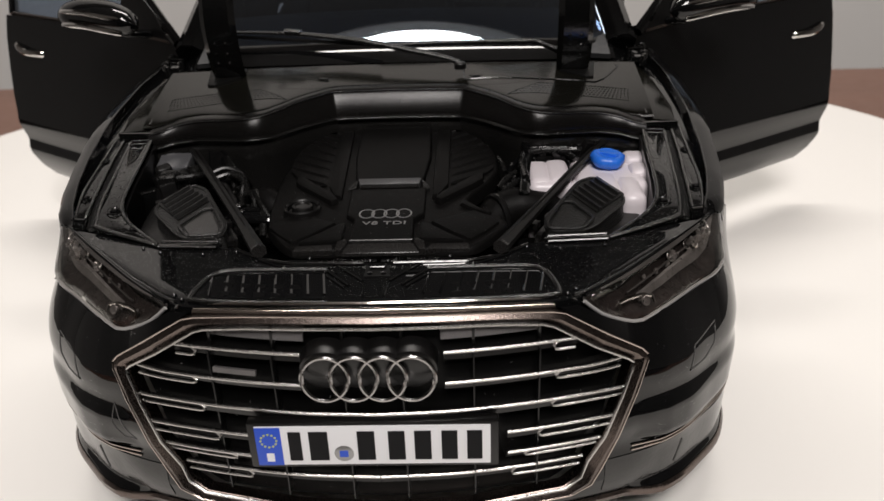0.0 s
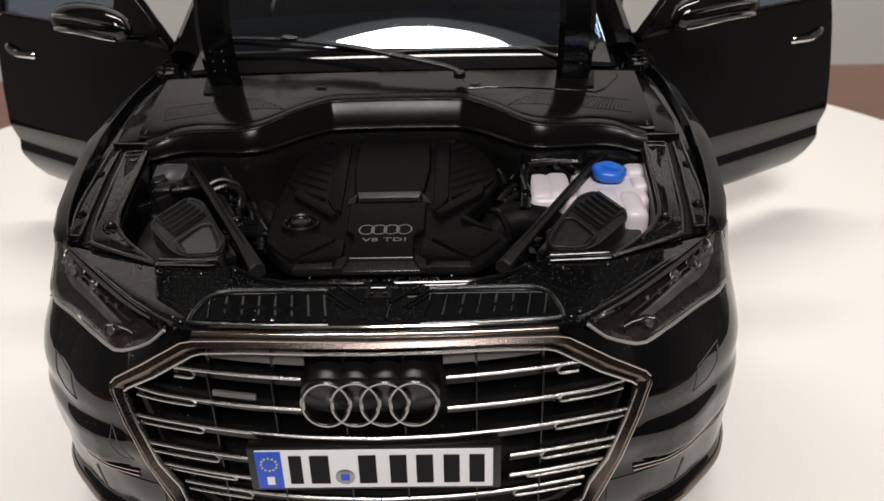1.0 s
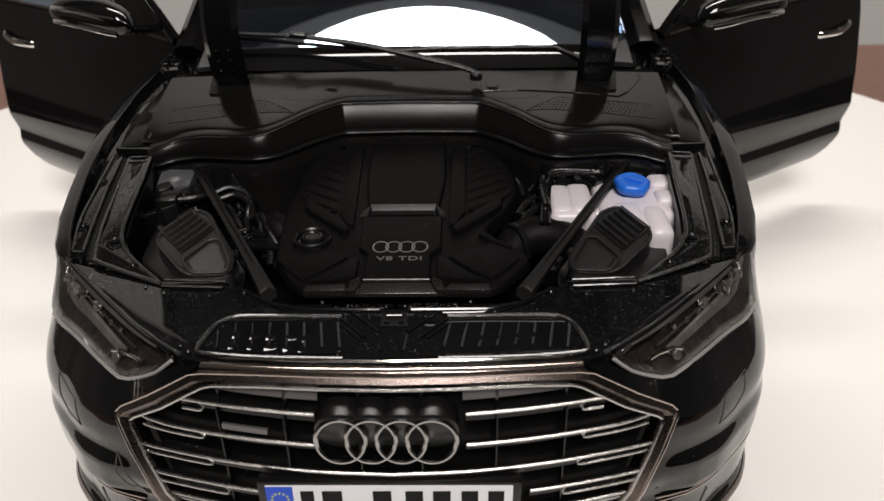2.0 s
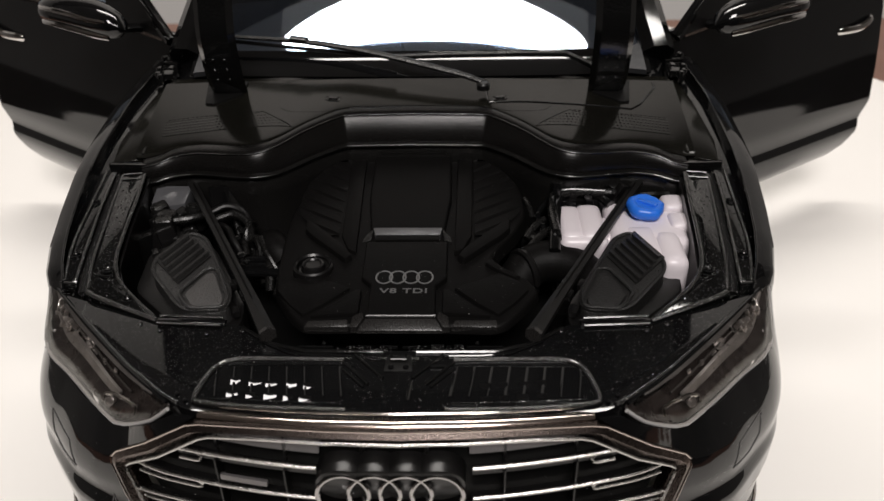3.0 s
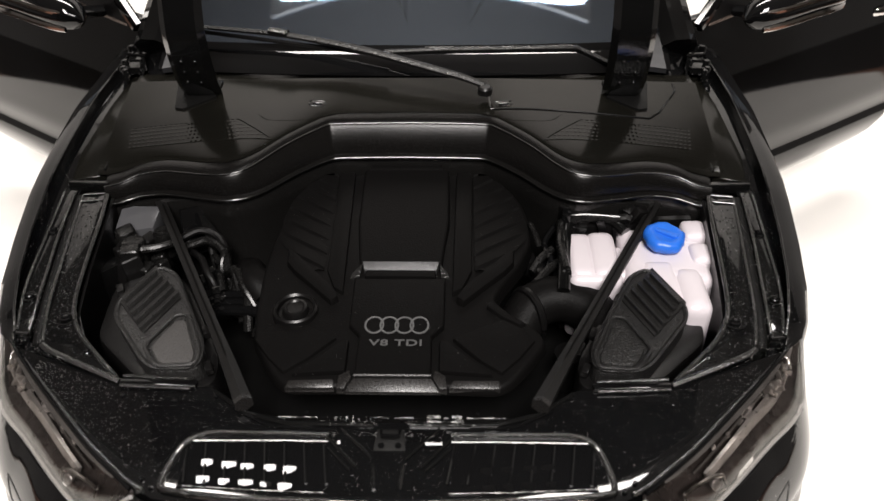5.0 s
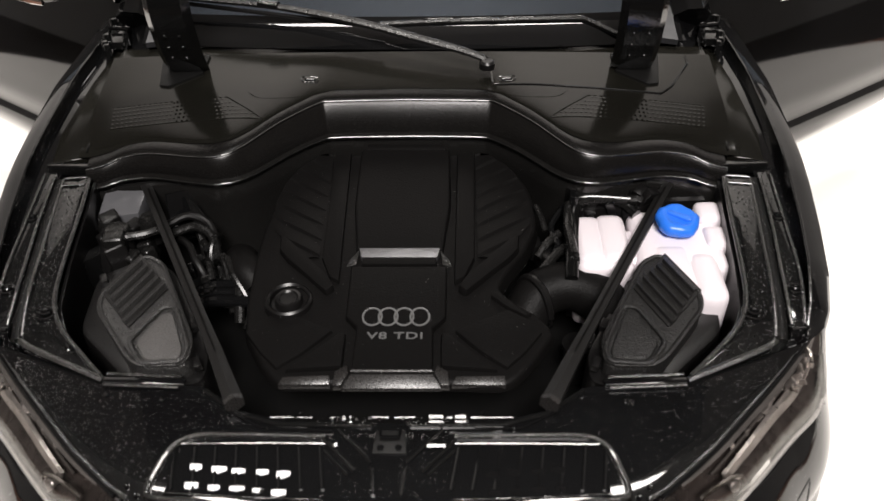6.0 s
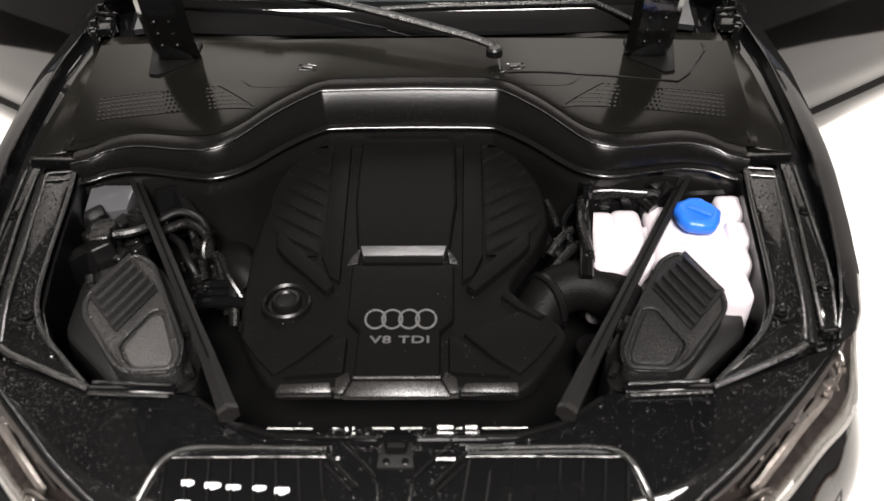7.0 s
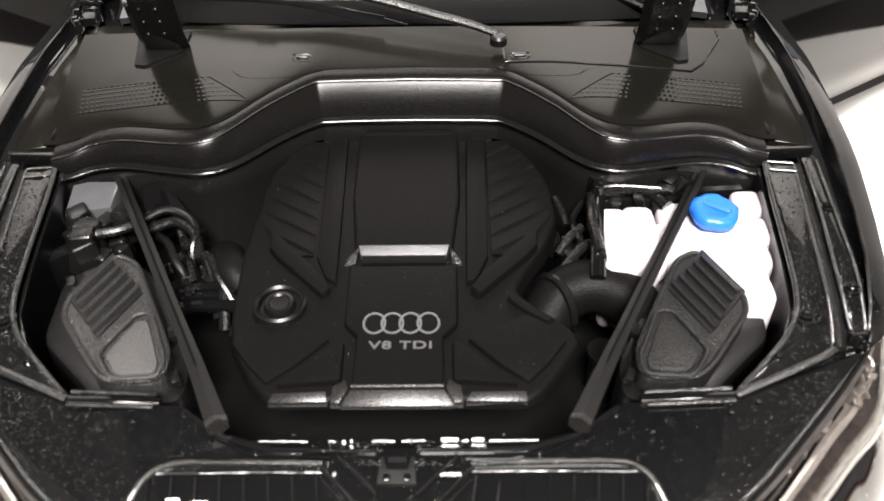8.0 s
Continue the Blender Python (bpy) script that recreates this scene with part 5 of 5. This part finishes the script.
for sx in (-1, 1):
    off = -0.5
    def X(v):
        return sx * v + off
    def poly(pts):
        q = [(X(x), y) for x, y in pts]
        return q if sx > 0 else q[::-1]
    part("groove_rail", pad(poly([(7.0, 36.5), (8.3, 37.4), (9.6, 40.6), (9.9, 61.0), (7.5, 61.2)]), h1=0.28, bevel=0.3), COVERM, cover)
    part("wing", sheet([[Vector((X(p.x), p.y, cover_z(p.x, p.y) + p.z - 0.05)) for p in row] for row in pleats()]), COVERM, cover, "pleated matt black wing", 25)
    part("diagonal_bar", pad(poly([(7.3, 35.6), (8.3, 34.7), (14.2, 40.8), (15.4, 42.6), (15.5, 45.3), (14.2, 44.3), (8.4, 37.6)]), h1=0.55, bevel=0.35, seg=2, inset=0.35), COVERM, cover)
    part("front_facet", pad(poly([(5.4, 24.0), (12.0, 23.6), (9.6, 25.7), (6.2, 29.0), (5.4, 29.0)]), h1=0.05, bevel=0.2), COVERM, cover)
    part("side_facet", pad(poly([(10.2, 25.9), (12.9, 23.9), (15.2, 26.2), (17.4, 29.4), (16.2, 31.2), (13.4, 32.9), (6.9, 29.4)]), h1=-0.12, bevel=0.22), COVERM, cover)
part("notch_block", pad([(11.0, 35.6), (10.7, 34.7), (13.0, 32.5), (15.0, 31.5), (15.9, 31.9), (13.9, 33.3), (12.0, 35.3)], h1=0.12, bevel=0.3), COVERM, cover)
cap_m = at(-13.3, 34.0, 40.6)
oil = part("oil_cap_ring", lathe([(2.25, 0.3), (2.3, 1.0), (2.55, 1.25), (2.8, 1.05), (3.0, 0.0)], cap_m, 36), SATIN, cover, "round oil filler")
part("oil_cap", lathe([(2.1, 0.5), (1.75, 0.5), (1.65, 0.95), (1.5, 1.3), (1.2, 1.35), (1.0, 1.15), (0, 1.1)], cap_m, 32), SATIN, oil)
for x in (-4.35, -1.45, 1.45, 4.35):
    rx = x * 0.64 - 0.28
    part("print_ring", tube([(rx + 1.1 * math.cos(a), 31.05 + 1.32 * math.sin(a), cover_z(0, 31.05 + 1.32 * math.sin(a)) + 0.25) for a in [2 * math.pi * k / 36 for k in range(36)]], 0.13, 6, True, flat=0.5), SILVER, cover, "thin silver printed ring")
curve = bpy.data.curves.new("lettering", "FONT")
curve.body, curve.size, curve.align_x, curve.extrude, curve.space_character, curve.offset = "V8 TDI", 0.00152, "CENTER", 0.00003, 1.1, 0.00002
tmp = bpy.data.objects.new("tmp_text", curve)
scene.collection.objects.link(tmp)
me = bpy.data.meshes.new_from_object(tmp.evaluated_get(bpy.context.evaluated_depsgraph_get()))
bpy.data.objects.remove(tmp)
me.materials.clear()
me.materials.append(SILVER)
me.transform(at(0, 0, 0, 3.7, 0, 0) @ Matrix.Diagonal((1.32, 0.9, 1, 1)))
text = new("lettering", me)
text.parent = cover
text.location = Vector((-0.25, 27.75, cover_z(0, 27.75) + 0.24)) / 1000
tagged(text, "silver engine lettering V8 TDI")

# ---- struts ----
for side in (1, -1):
    def put(name, bm, mat, parent, label=""):
        return part(name, bm if side > 0 else mirrored(bm), mat, parent, label)
    path = resample([(37.2, 56.6, 44.2), (34.6, 52.2, 44.0), (27, 38, 43.4), (20.2, 25.2, 42.7), (16.35, 17.5, 42.5)], 18)
    strut = put("brace_strut", tube(path, 0.78, 6, flat=0.8, taper=lambda t: 1.0 if t < 0.7 else 1.0 + (t - 0.7) * 1.5), MATT, car, "slim satin black bracing strut")
    put("strut_tip", tube([path[-2].lerp(path[-1], 0.8), path[-1] + (path[-1] - path[-2]) * 0.06 + Vector((0, 0, 0.1))], 1.16, 6, flat=0.86), COVERLIP, strut)
    put("strut_ridge", tube([p + Vector((0, 0, 0.6)) for p in path[2:-2]], 0.16, 6), COVERM, strut)
    put("strut_head", placed(box(-1.3, 1.3, -1.6, 1.6, -0.6, 0.4, 0.25), at(36.8, 55.8, 44.2, 0, 0, -27)), SATIN, strut)

# ---- air boxes ----
AIRBOX = [(32.2, 41.3), (29.5, 39.7), (22.8, 26.8), (22.6, 23.9), (23.6, 22.9), (28.2, 22.8), (30, 24.2), (35.7, 31.6), (36.0, 34.3)]
for side in (1, -1):
    def put(name, bm, mat, parent, label=""):
        return part(name, bm if side > 0 else mirrored(bm), mat, parent, label)
    house = put("air_box", prism(rounded([(33.6, 43.4), (29, 41.4), (21.2, 27.0), (21.2, 22.3), (29.4, 22.0), (38.4, 30.4), (38.8, 40.0)], 2.0), 28, lambda x, y: 39.4 + 0.05 * (y - 22), 0.7, 2, 0.4), SATIN, car, "black ribbed air filter box")
    # left lid takes the lighter plastic with painted-in sheen, right the darker
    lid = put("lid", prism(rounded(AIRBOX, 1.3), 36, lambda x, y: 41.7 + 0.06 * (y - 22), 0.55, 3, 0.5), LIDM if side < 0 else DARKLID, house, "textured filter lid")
    e1, e2, c0 = Vector((-3.0, 5.9, 0)).normalized(), Vector((-0.64, -0.77, 0)), Vector((33.6, 36.9, 0))
    across = Vector((e1.y, -e1.x, 0))
    put("well", prism([tuple((c0 + e1 * a + e2 * b).xy) for a, b in ((-3.6, -0.9), (3.5, -0.9), (3.4, 6.7), (-3.4, 6.7))], 38, lambda x, y: 41.95 + 0.06 * (y - 22), 0.15), MATT, lid)
    for k in range(5):
        c, wide = c0 + e2 * (-0.55 + 1.42 * k), 3.1 + 0.12 * k
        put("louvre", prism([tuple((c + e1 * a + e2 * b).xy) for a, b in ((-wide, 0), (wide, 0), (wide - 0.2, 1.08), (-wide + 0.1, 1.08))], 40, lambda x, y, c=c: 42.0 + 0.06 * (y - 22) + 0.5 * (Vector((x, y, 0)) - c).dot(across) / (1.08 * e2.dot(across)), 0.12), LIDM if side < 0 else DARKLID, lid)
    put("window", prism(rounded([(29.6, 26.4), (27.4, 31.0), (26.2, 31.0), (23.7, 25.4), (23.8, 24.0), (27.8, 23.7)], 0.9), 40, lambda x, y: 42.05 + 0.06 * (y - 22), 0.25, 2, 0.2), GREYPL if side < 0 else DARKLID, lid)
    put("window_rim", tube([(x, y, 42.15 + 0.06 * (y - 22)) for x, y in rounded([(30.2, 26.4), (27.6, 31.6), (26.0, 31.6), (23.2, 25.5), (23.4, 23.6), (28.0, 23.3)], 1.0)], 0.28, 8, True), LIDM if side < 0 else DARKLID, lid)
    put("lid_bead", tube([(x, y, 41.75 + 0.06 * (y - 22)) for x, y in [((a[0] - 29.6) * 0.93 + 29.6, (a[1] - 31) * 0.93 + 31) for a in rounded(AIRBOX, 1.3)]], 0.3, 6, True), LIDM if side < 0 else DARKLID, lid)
    for bx, by in ((22.3, 24.6), (22.0, 28.2), (37.2, 38.4), (24.0, 30.6)):
        put("clip", placed(box(-0.45, 0.45, -0.8, 0.8, -0.4, 0.5, 0.15), at(bx, by, 40.6, 0, 0, -25)), SATIN, house)

# ---- coolant tank ----
def lump(x0, x1, y0, y1, z0, z1, r):
    return box(x0, x1, y0, y1, z0, z1, r, 4)
tank = part("coolant_tank", lump(29.2, 40.7, 38.6, 50.2, 33, 42.6, 1.8), WHITEPL, car, "milky white coolant tank with blue cap")
part("tank_lump", lump(21.8, 28.9, 38.6, 47.9, 32, 42.6, 1.5), WHITEPL, tank)
part("tank_lump", lump(21.9, 25.6, 39.4, 48.6, 36, 43.0, 1.5), WHITEPL, tank)
part("tank_lump", lump(24.8, 28.7, 39.4, 48.8, 36, 43.1, 1.5), WHITEPL, tank)
part("tank_lump", lump(28.0, 31.0, 40.5, 47.0, 33, 41.8, 1.2), WHITEPL, tank)
part("tank_lump", lump(31.0, 36.2, 34.0, 43.2, 32, 42.7, 1.6), WHITEPL, tank)
part("tank_lump", lump(35.2, 39.3, 33.0, 41.6, 32, 42.9, 1.9), WHITEPL, tank)
part("tank_lump", lump(38.2, 41.4, 42.0, 46.2, 36, 43.2, 1.2), WHITEPL, tank)
part("tank_lump", lump(38.0, 41.6, 46.6, 50.8, 36, 43.6, 1.2), WHITEPL, tank)
cap_b = lathe([(0, -1.4), (2.7, -1.4), (3.1, -0.9), (3.35, -0.2), (3.2, 0.7), (2.6, 1.2), (2.1, 1.15), (1.5, 0.8), (0, 0.75)], None, 36)
for v in cap_b.verts:
    a = math.atan2(v.co.y, v.co.x)
    v.co.z *= 0.72
    k = 0.84 + 0.035 * math.sin(5 * a + 0.6) + 0.02 * math.sin(11 * a)
    v.co.x *= k
    v.co.y *= k
cap = part("tank_cap", placed(cap_b, at(35.0, 45.8, 44.0, 3, 4, 0)), BLUEPL, tank, "bright blue screw cap", 70)
part("cap_grip", placed(box(-0.45, 0.45, -1.6, 1.6, 0, 0.6, 0.25, 3), at(35.2, 45.9, 44.35, 0, 3, 58)), BLUEPL, cap)
part("tank_tray", sheet([[Vector((x, y, 42.9)), Vector((x * 1.0 + 0.3, y + 0.3, 40)), Vector((x, y, 33))] for x, y in ((21.2, 39.6), (21.0, 44), (21.2, 49.2), (24, 50.4), (30, 50.6), (34, 52.0), (40, 52.4))], 0.8), SATIN, car, "black bracket round the tank")
part("bracket", tube([(21.3, 40, 43.2), (21.0, 45, 43.5), (21.4, 49.4, 43.6), (24.5, 50.4, 43.8), (30.5, 50.2, 44.0)], 0.65, 10), HOSEM, tank)

# ---- hoses and small engine parts ----
duct = part("intake_duct", tube(spline([(15.0, 35.6, 36.0), (17.4, 38.6, 38.0), (21.4, 39.4, 38.6), (25, 37.2, 38.0), (27, 33, 37)], 6), 3.1, 20), COVERM, car, "fat black intake duct")
part("duct_collar", tube([(16.6 + 3.5 * math.cos(a) * 0.5, 37.6 - 3.5 * math.cos(a) * 0.75, 37.4 + 3.7 * math.sin(a)) for a in [2 * math.pi * k / 24 for k in range(24)]], 0.5, 8, True), SATIN, duct)
part("stub", lathe([(0, 0), (1.6, 0), (1.6, 5), (1.9, 5.2), (1.9, 6), (0, 6)], at(21.6, 32.5, 29.5), 18), SATIN, duct)
for z, y, r in ((38.6, 39.6, 0.6), (38.2, 38.6, 0.5), (38.0, 37.2, 0.75)):
    part("coolant_pipe", tube(spline([(-27.0, y - 1, z - 1.0), (-24.4, y, z), (-20.2, y + 0.1, z), (-17.6, y, z - 0.6)], 5), r, 10), PAINT, car, "glossy black coolant pipe")
random.seed(7)
for k in range(7):
    x0, y0 = -28.5 + 1.1 * k, 51.5 - 1.6 * k + random.uniform(-0.8, 0.8)
    pts = [(x0 + random.uniform(-1.5, 1.5), y0, 37 + random.uniform(0, 4)), (x0 + 1.6 + random.uniform(-1, 1), y0 - 2.6, 39.6 + random.uniform(-1, 1.6)), (x0 + 2.2 + random.uniform(-1.2, 1.2), y0 - 5.2, 38.4 + random.uniform(-1.5, 1.2)), (x0 + 2.6, y0 - 8, 36)]
    part("hose", tube(spline(pts, 5), random.uniform(0.4, 0.7), 10), HOSEM, car, "thin black hose")
for k in range(14):
    x, y = random.uniform(-39.5, -33.0), random.uniform(43.0, 50.5)
    s = random.uniform(0.7, 1.5)
    part("connector", placed(box(-s, s, -s * 0.8, s * 0.8, -2.5, s * 0.6, 0.45, 3), at(x, y, 41.0 + random.uniform(-1.2, 1.6), random.uniform(-15, 15), random.uniform(-15, 15), random.uniform(0, 90))), SATIN if k % 3 else HOSEM, car, "small black connector block")
for x, y, r in ((-37.2, 45.6, 1.7), (-33.8, 48.0, 1.4), (-39.2, 47.6, 1.2)):
    part("reservoir_cap", lathe([(r, -3), (r, 0.5), (r * 0.85, 0.9), (r * 0.4, 0.7), (0, 0.9)], at(x, y, 42.2), 18), HOSEM, car, "round glossy black cap")
part("fuse_box_lid", prism([(-41.0, 48.6), (-35.6, 49.4), (-35.0, 52.6), (-40.6, 52.6)], 40, lambda x, y: 42.0 + 0.45 * (y - 48), 0.3), FUSEM, car, "smoky grey fuse box lid")
part("turbo_pipe", tube(spline([(-21.5, 47.5, 33), (-21.8, 45.5, 37.5), (-20.4, 42, 39.2), (-18.5, 40, 38)], 6), 2.3, 18), COVERM, car, "curved black pipe beside the engine")
part("bracket_plate", placed(box(-2.4, 2.4, -0.3, 0.3, -3.4, 3.4, 0.2), at(-29.6, 50.4, 41.5, -20, 12, 40)), PAINT, car, "glossy black bracket")
for k in range(16):
    x, y = random.uniform(20.5, 33.0), random.uniform(49.8, 52.0)
    part("connector", placed(box(-0.9, 0.9, -0.6, 0.6, -2.0, 0.7, 0.2), at(x, y, 43.2 + random.uniform(-1.5, 1.5), random.uniform(-20, 20), random.uniform(-20, 20), random.uniform(0, 90))), SATIN if k % 2 else PAINT, car, "small black connector block")
for k in range(8):
    x, y = random.uniform(17.5, 21.0), random.uniform(40.5, 50.0)
    part("cable_clip", placed(box(-0.6, 0.6, -1.2, 1.2, -2.0, 0.5, 0.2), at(x, y, 39.0 + random.uniform(-1.5, 2.0), random.uniform(-20, 20), random.uniform(-20, 20), random.uniform(-40, 40))), SATIN if k % 2 else PAINT, car, "small black cable clip")
part("cable", tube(spline([(18.6, 41.5, 40), (19.8, 44, 41.4), (19.2, 47.5, 41.6), (21, 50.5, 42.5)], 6), 0.45, 8), PAINT, car, "thin black cable")

for pts, r, m in (([(-31.6, 48.2, 41.6), (-28.8, 49.2, 42.3), (-26.0, 48.4, 41.4), (-24.6, 45.6, 39.8)], 0.55, GLOSSB), ([(-30.4, 46.6, 41.4), (-27.6, 47.4, 41.9), (-25.2, 46.2, 41.0), (-24.2, 43.6, 39.4)], 0.6, BEADM),
                  ([(-29.6, 46.4, 40.6), (-27.8, 44.4, 41.0), (-26.6, 42.2, 40.4), (-25.2, 40.4, 39.2), (-24.6, 38.2, 38.4)], 0.5, GLOSSB), ([(-25.6, 43.4, 39.6), (-24.8, 41.6, 40.2), (-24.2, 40.0, 39.2)], 0.45, BEADM)):
    part("hose", tube(spline(pts, 6), r, 10), HOSEM if m is BEADM else SATIN, car, "glossy black moulded hose")
for x, y, z, sx, sy, rz in ((-26.4, 42.6, 40.2, 0.8, 0.5, 35), (-25.0, 39.8, 39.2, 0.7, 0.6, 10), (-24.6, 38.8, 38.6, 0.9, 0.4, -10), (-25.6, 44.6, 40.4, 0.6, 0.5, 60), (-27.2, 41.2, 39.8, 0.5, 0.8, 20)):
    part("hose_clip", placed(box(-sx, sx, -sy, sy, -1.2, 0.5, 0.3, 3), at(x, y, z, 8, -10, rz)), GLOSSB, car, "small glossy black hose clip")
part("tank_frame", tube(spline([(20.9, 37.6, 41.6), (21.2, 40.8, 42.6), (21.6, 45.0, 43.2), (22.6, 49.8, 43.4), (25.2, 51.2, 43.4), (28.6, 50.6, 43.2), (30.4, 48.6, 42.8)], 6), 0.85, 12, flat=0.8), GLOSSB, car, "thick glossy black frame round the tank")
for pts, r in (([(17.4, 50.6, 42.6), (18.0, 48.4, 42.4), (18.4, 46.6, 41.6)], 0.4), ([(17.2, 43.0, 40.2), (18.6, 44.8, 41.2), (20.2, 46.0, 41.8)], 0.55), ([(17.4, 40.4, 40.0), (19.4, 42.6, 41.0), (20.8, 43.6, 41.4)], 0.6)):
    part("hose", tube(spline(pts, 6), r, 10), HOSEM, car, "glossy black moulded hose")
for x, y, z, w in ((27.4, 52.4, 43.6, 1.1), (30.6, 52.2, 43.8, 0.8), (32.4, 51.4, 43.6, 0.9), (25.0, 52.6, 43.2, 0.7)):
    part("frame_lug", placed(box(-w, w, -0.5, 0.5, -1.4, 0.5, 0.35, 3), at(x, y, z, -12, 6, 8)), GLOSSB, car, "small glossy black lug")
fin = sheet([[Vector((-28.6 + 2.4 * k, 50.6 - 1.6 * k, 44.0 - 3.2 * k)), Vector((-28.2 + 2.6 * k, 49.0 - 2.2 * k, 41.0 - 1.2 * k))] for k in (0.0, 0.5, 1.0)], 0.35)
part("pointed_bracket", fin, BEADM, car, "pointed glossy black bracket")
part("bracket_edge", tube([(-28.6, 50.6, 44.1), (-26.2, 49.0, 40.9)], 0.25, 8), BEADM, car)
part("box_ledge", prism(rounded([(-41.2, 40.6), (-36.9, 44.9), (-38.4, 46.0), (-42.2, 42.0)], 0.5), 36, lambda x, y: 41.2, 0.3), GLOSSB, car, "glossy black edge of the filter box")
part("ribbed_collar", tube(spline([(-36.0, 44.6, 42.4), (-33.4, 45.2, 42.5), (-31.4, 46.6, 42.4)], 5), 0.55, 8), HOSEM, car, "ribbed black hose collar")
part("tank_rim", tube(spline([(21.0, 40.6, 43.4), (20.9, 46.0, 43.8), (21.6, 49.6, 44.2), (24.5, 50.4, 44.4), (29.6, 49.9, 44.4)], 5), 0.25, 8), PITTED, car, "glossy black rim round the tank")

# ---- dust flecks on the car, many standing in for glints on paint drops ----
random.seed(11)
verts, faces = [], []


def fleck(p, n, r):
    a = Vector(n).orthogonal().normalized()
    b = a.cross(n).normalized()
    k = len(verts)
    turn_a = random.uniform(0, 6.28)
    ring = [Vector(p) + Vector(n) * 0.01 + (a * math.cos(turn_a + 2.1 * j) + b * math.sin(turn_a + 2.1 * j)) * r * random.uniform(0.6, 1.3) for j in range(3)]
    verts.extend([*ring, Vector(p) + Vector(n) * (0.02 + r * 0.5)])
    faces.extend([(k, k + 1, k + 3), (k + 1, k + 2, k + 3), (k + 2, k, k + 3)])


up = Vector((0, 0, 1))
for _ in range(4600):
    x = random.uniform(-42, 42) if random.random() < 0.7 else random.uniform(-42, -8)
    y = random.uniform(front_edge(x) + 0.5, rear_edge(x) - 0.5)
    fleck((x, y, slam_z(x, y) + 0.02), up, random.choice((0.012, 0.012, 0.016, 0.016, 0.02, 0.026, 0.036)))
for _ in range(700):
    x, y = random.uniform(-17, 16), random.uniform(23, 58)
    fleck((x, y, cover_z(x, y) + 0.24), up, random.choice((0.014, 0.014, 0.02, 0.03)))
for _ in range(420):
    side = random.choice((-1, 1))
    x = random.uniform(36.5, 47)
    z = random.uniform(14, 34)
    p = on(side * x, z, 0.02)
    fleck(p, Vector((side * 0.5, -0.85, 0.1)).normalized(), random.choice((0.02, 0.03, 0.03, 0.05)))
for _ in range(300):
    x = random.uniform(-30, 30)
    z = random.uniform(14, 37)
    fleck(on(x, z, -0.6), Vector((0, -1, 0)), random.choice((0.02, 0.03, 0.04)))
for _ in range(8500):
    side = random.choice((-1, 1))
    x, y = random.uniform(32.5, 46), 22 + 29 * random.random() ** 1.7
    if y < 26.4 and x > 32 + (y - 21.7) * 3.0:
        continue
    if x < interp(y, [(21.7, 32.0), (24.6, 35.2), (28.2, 38.6), (31.5, 40.2), (38, 40.9), (52, 41.9)]):
        continue
    fleck((side * x, y, ledge_z(x, y) + 0.02), up, random.choice((0.012, 0.015, 0.018, 0.022, 0.028, 0.038)))
for _ in range(260):
    side = random.choice((-1, 1))
    x, k = random.uniform(1.5, 8), random.choice((16.1, 14.05, 15.6))
    fleck((side * x, k + random.uniform(-0.3, 0.3), slam_z(x, k) + 0.42), up, random.choice((0.02, 0.03, 0.05)))
for _ in range(300):
    side = random.choice((-1, 1))
    y = random.uniform(27, 60)
    fleck((side * random.uniform(46.6, 49.0), y, shoulder(y) - 0.2), up, random.choice((0.015, 0.02, 0.03)))
me = bpy.data.meshes.new("dust")
me.from_pydata([v / 1000 for v in verts], [], faces)
me.materials.append(FLECKM)
dust = new("dust", me)
tagged(dust, "fine pale dust and painted glints on the black car", "dust", kind="stuff")
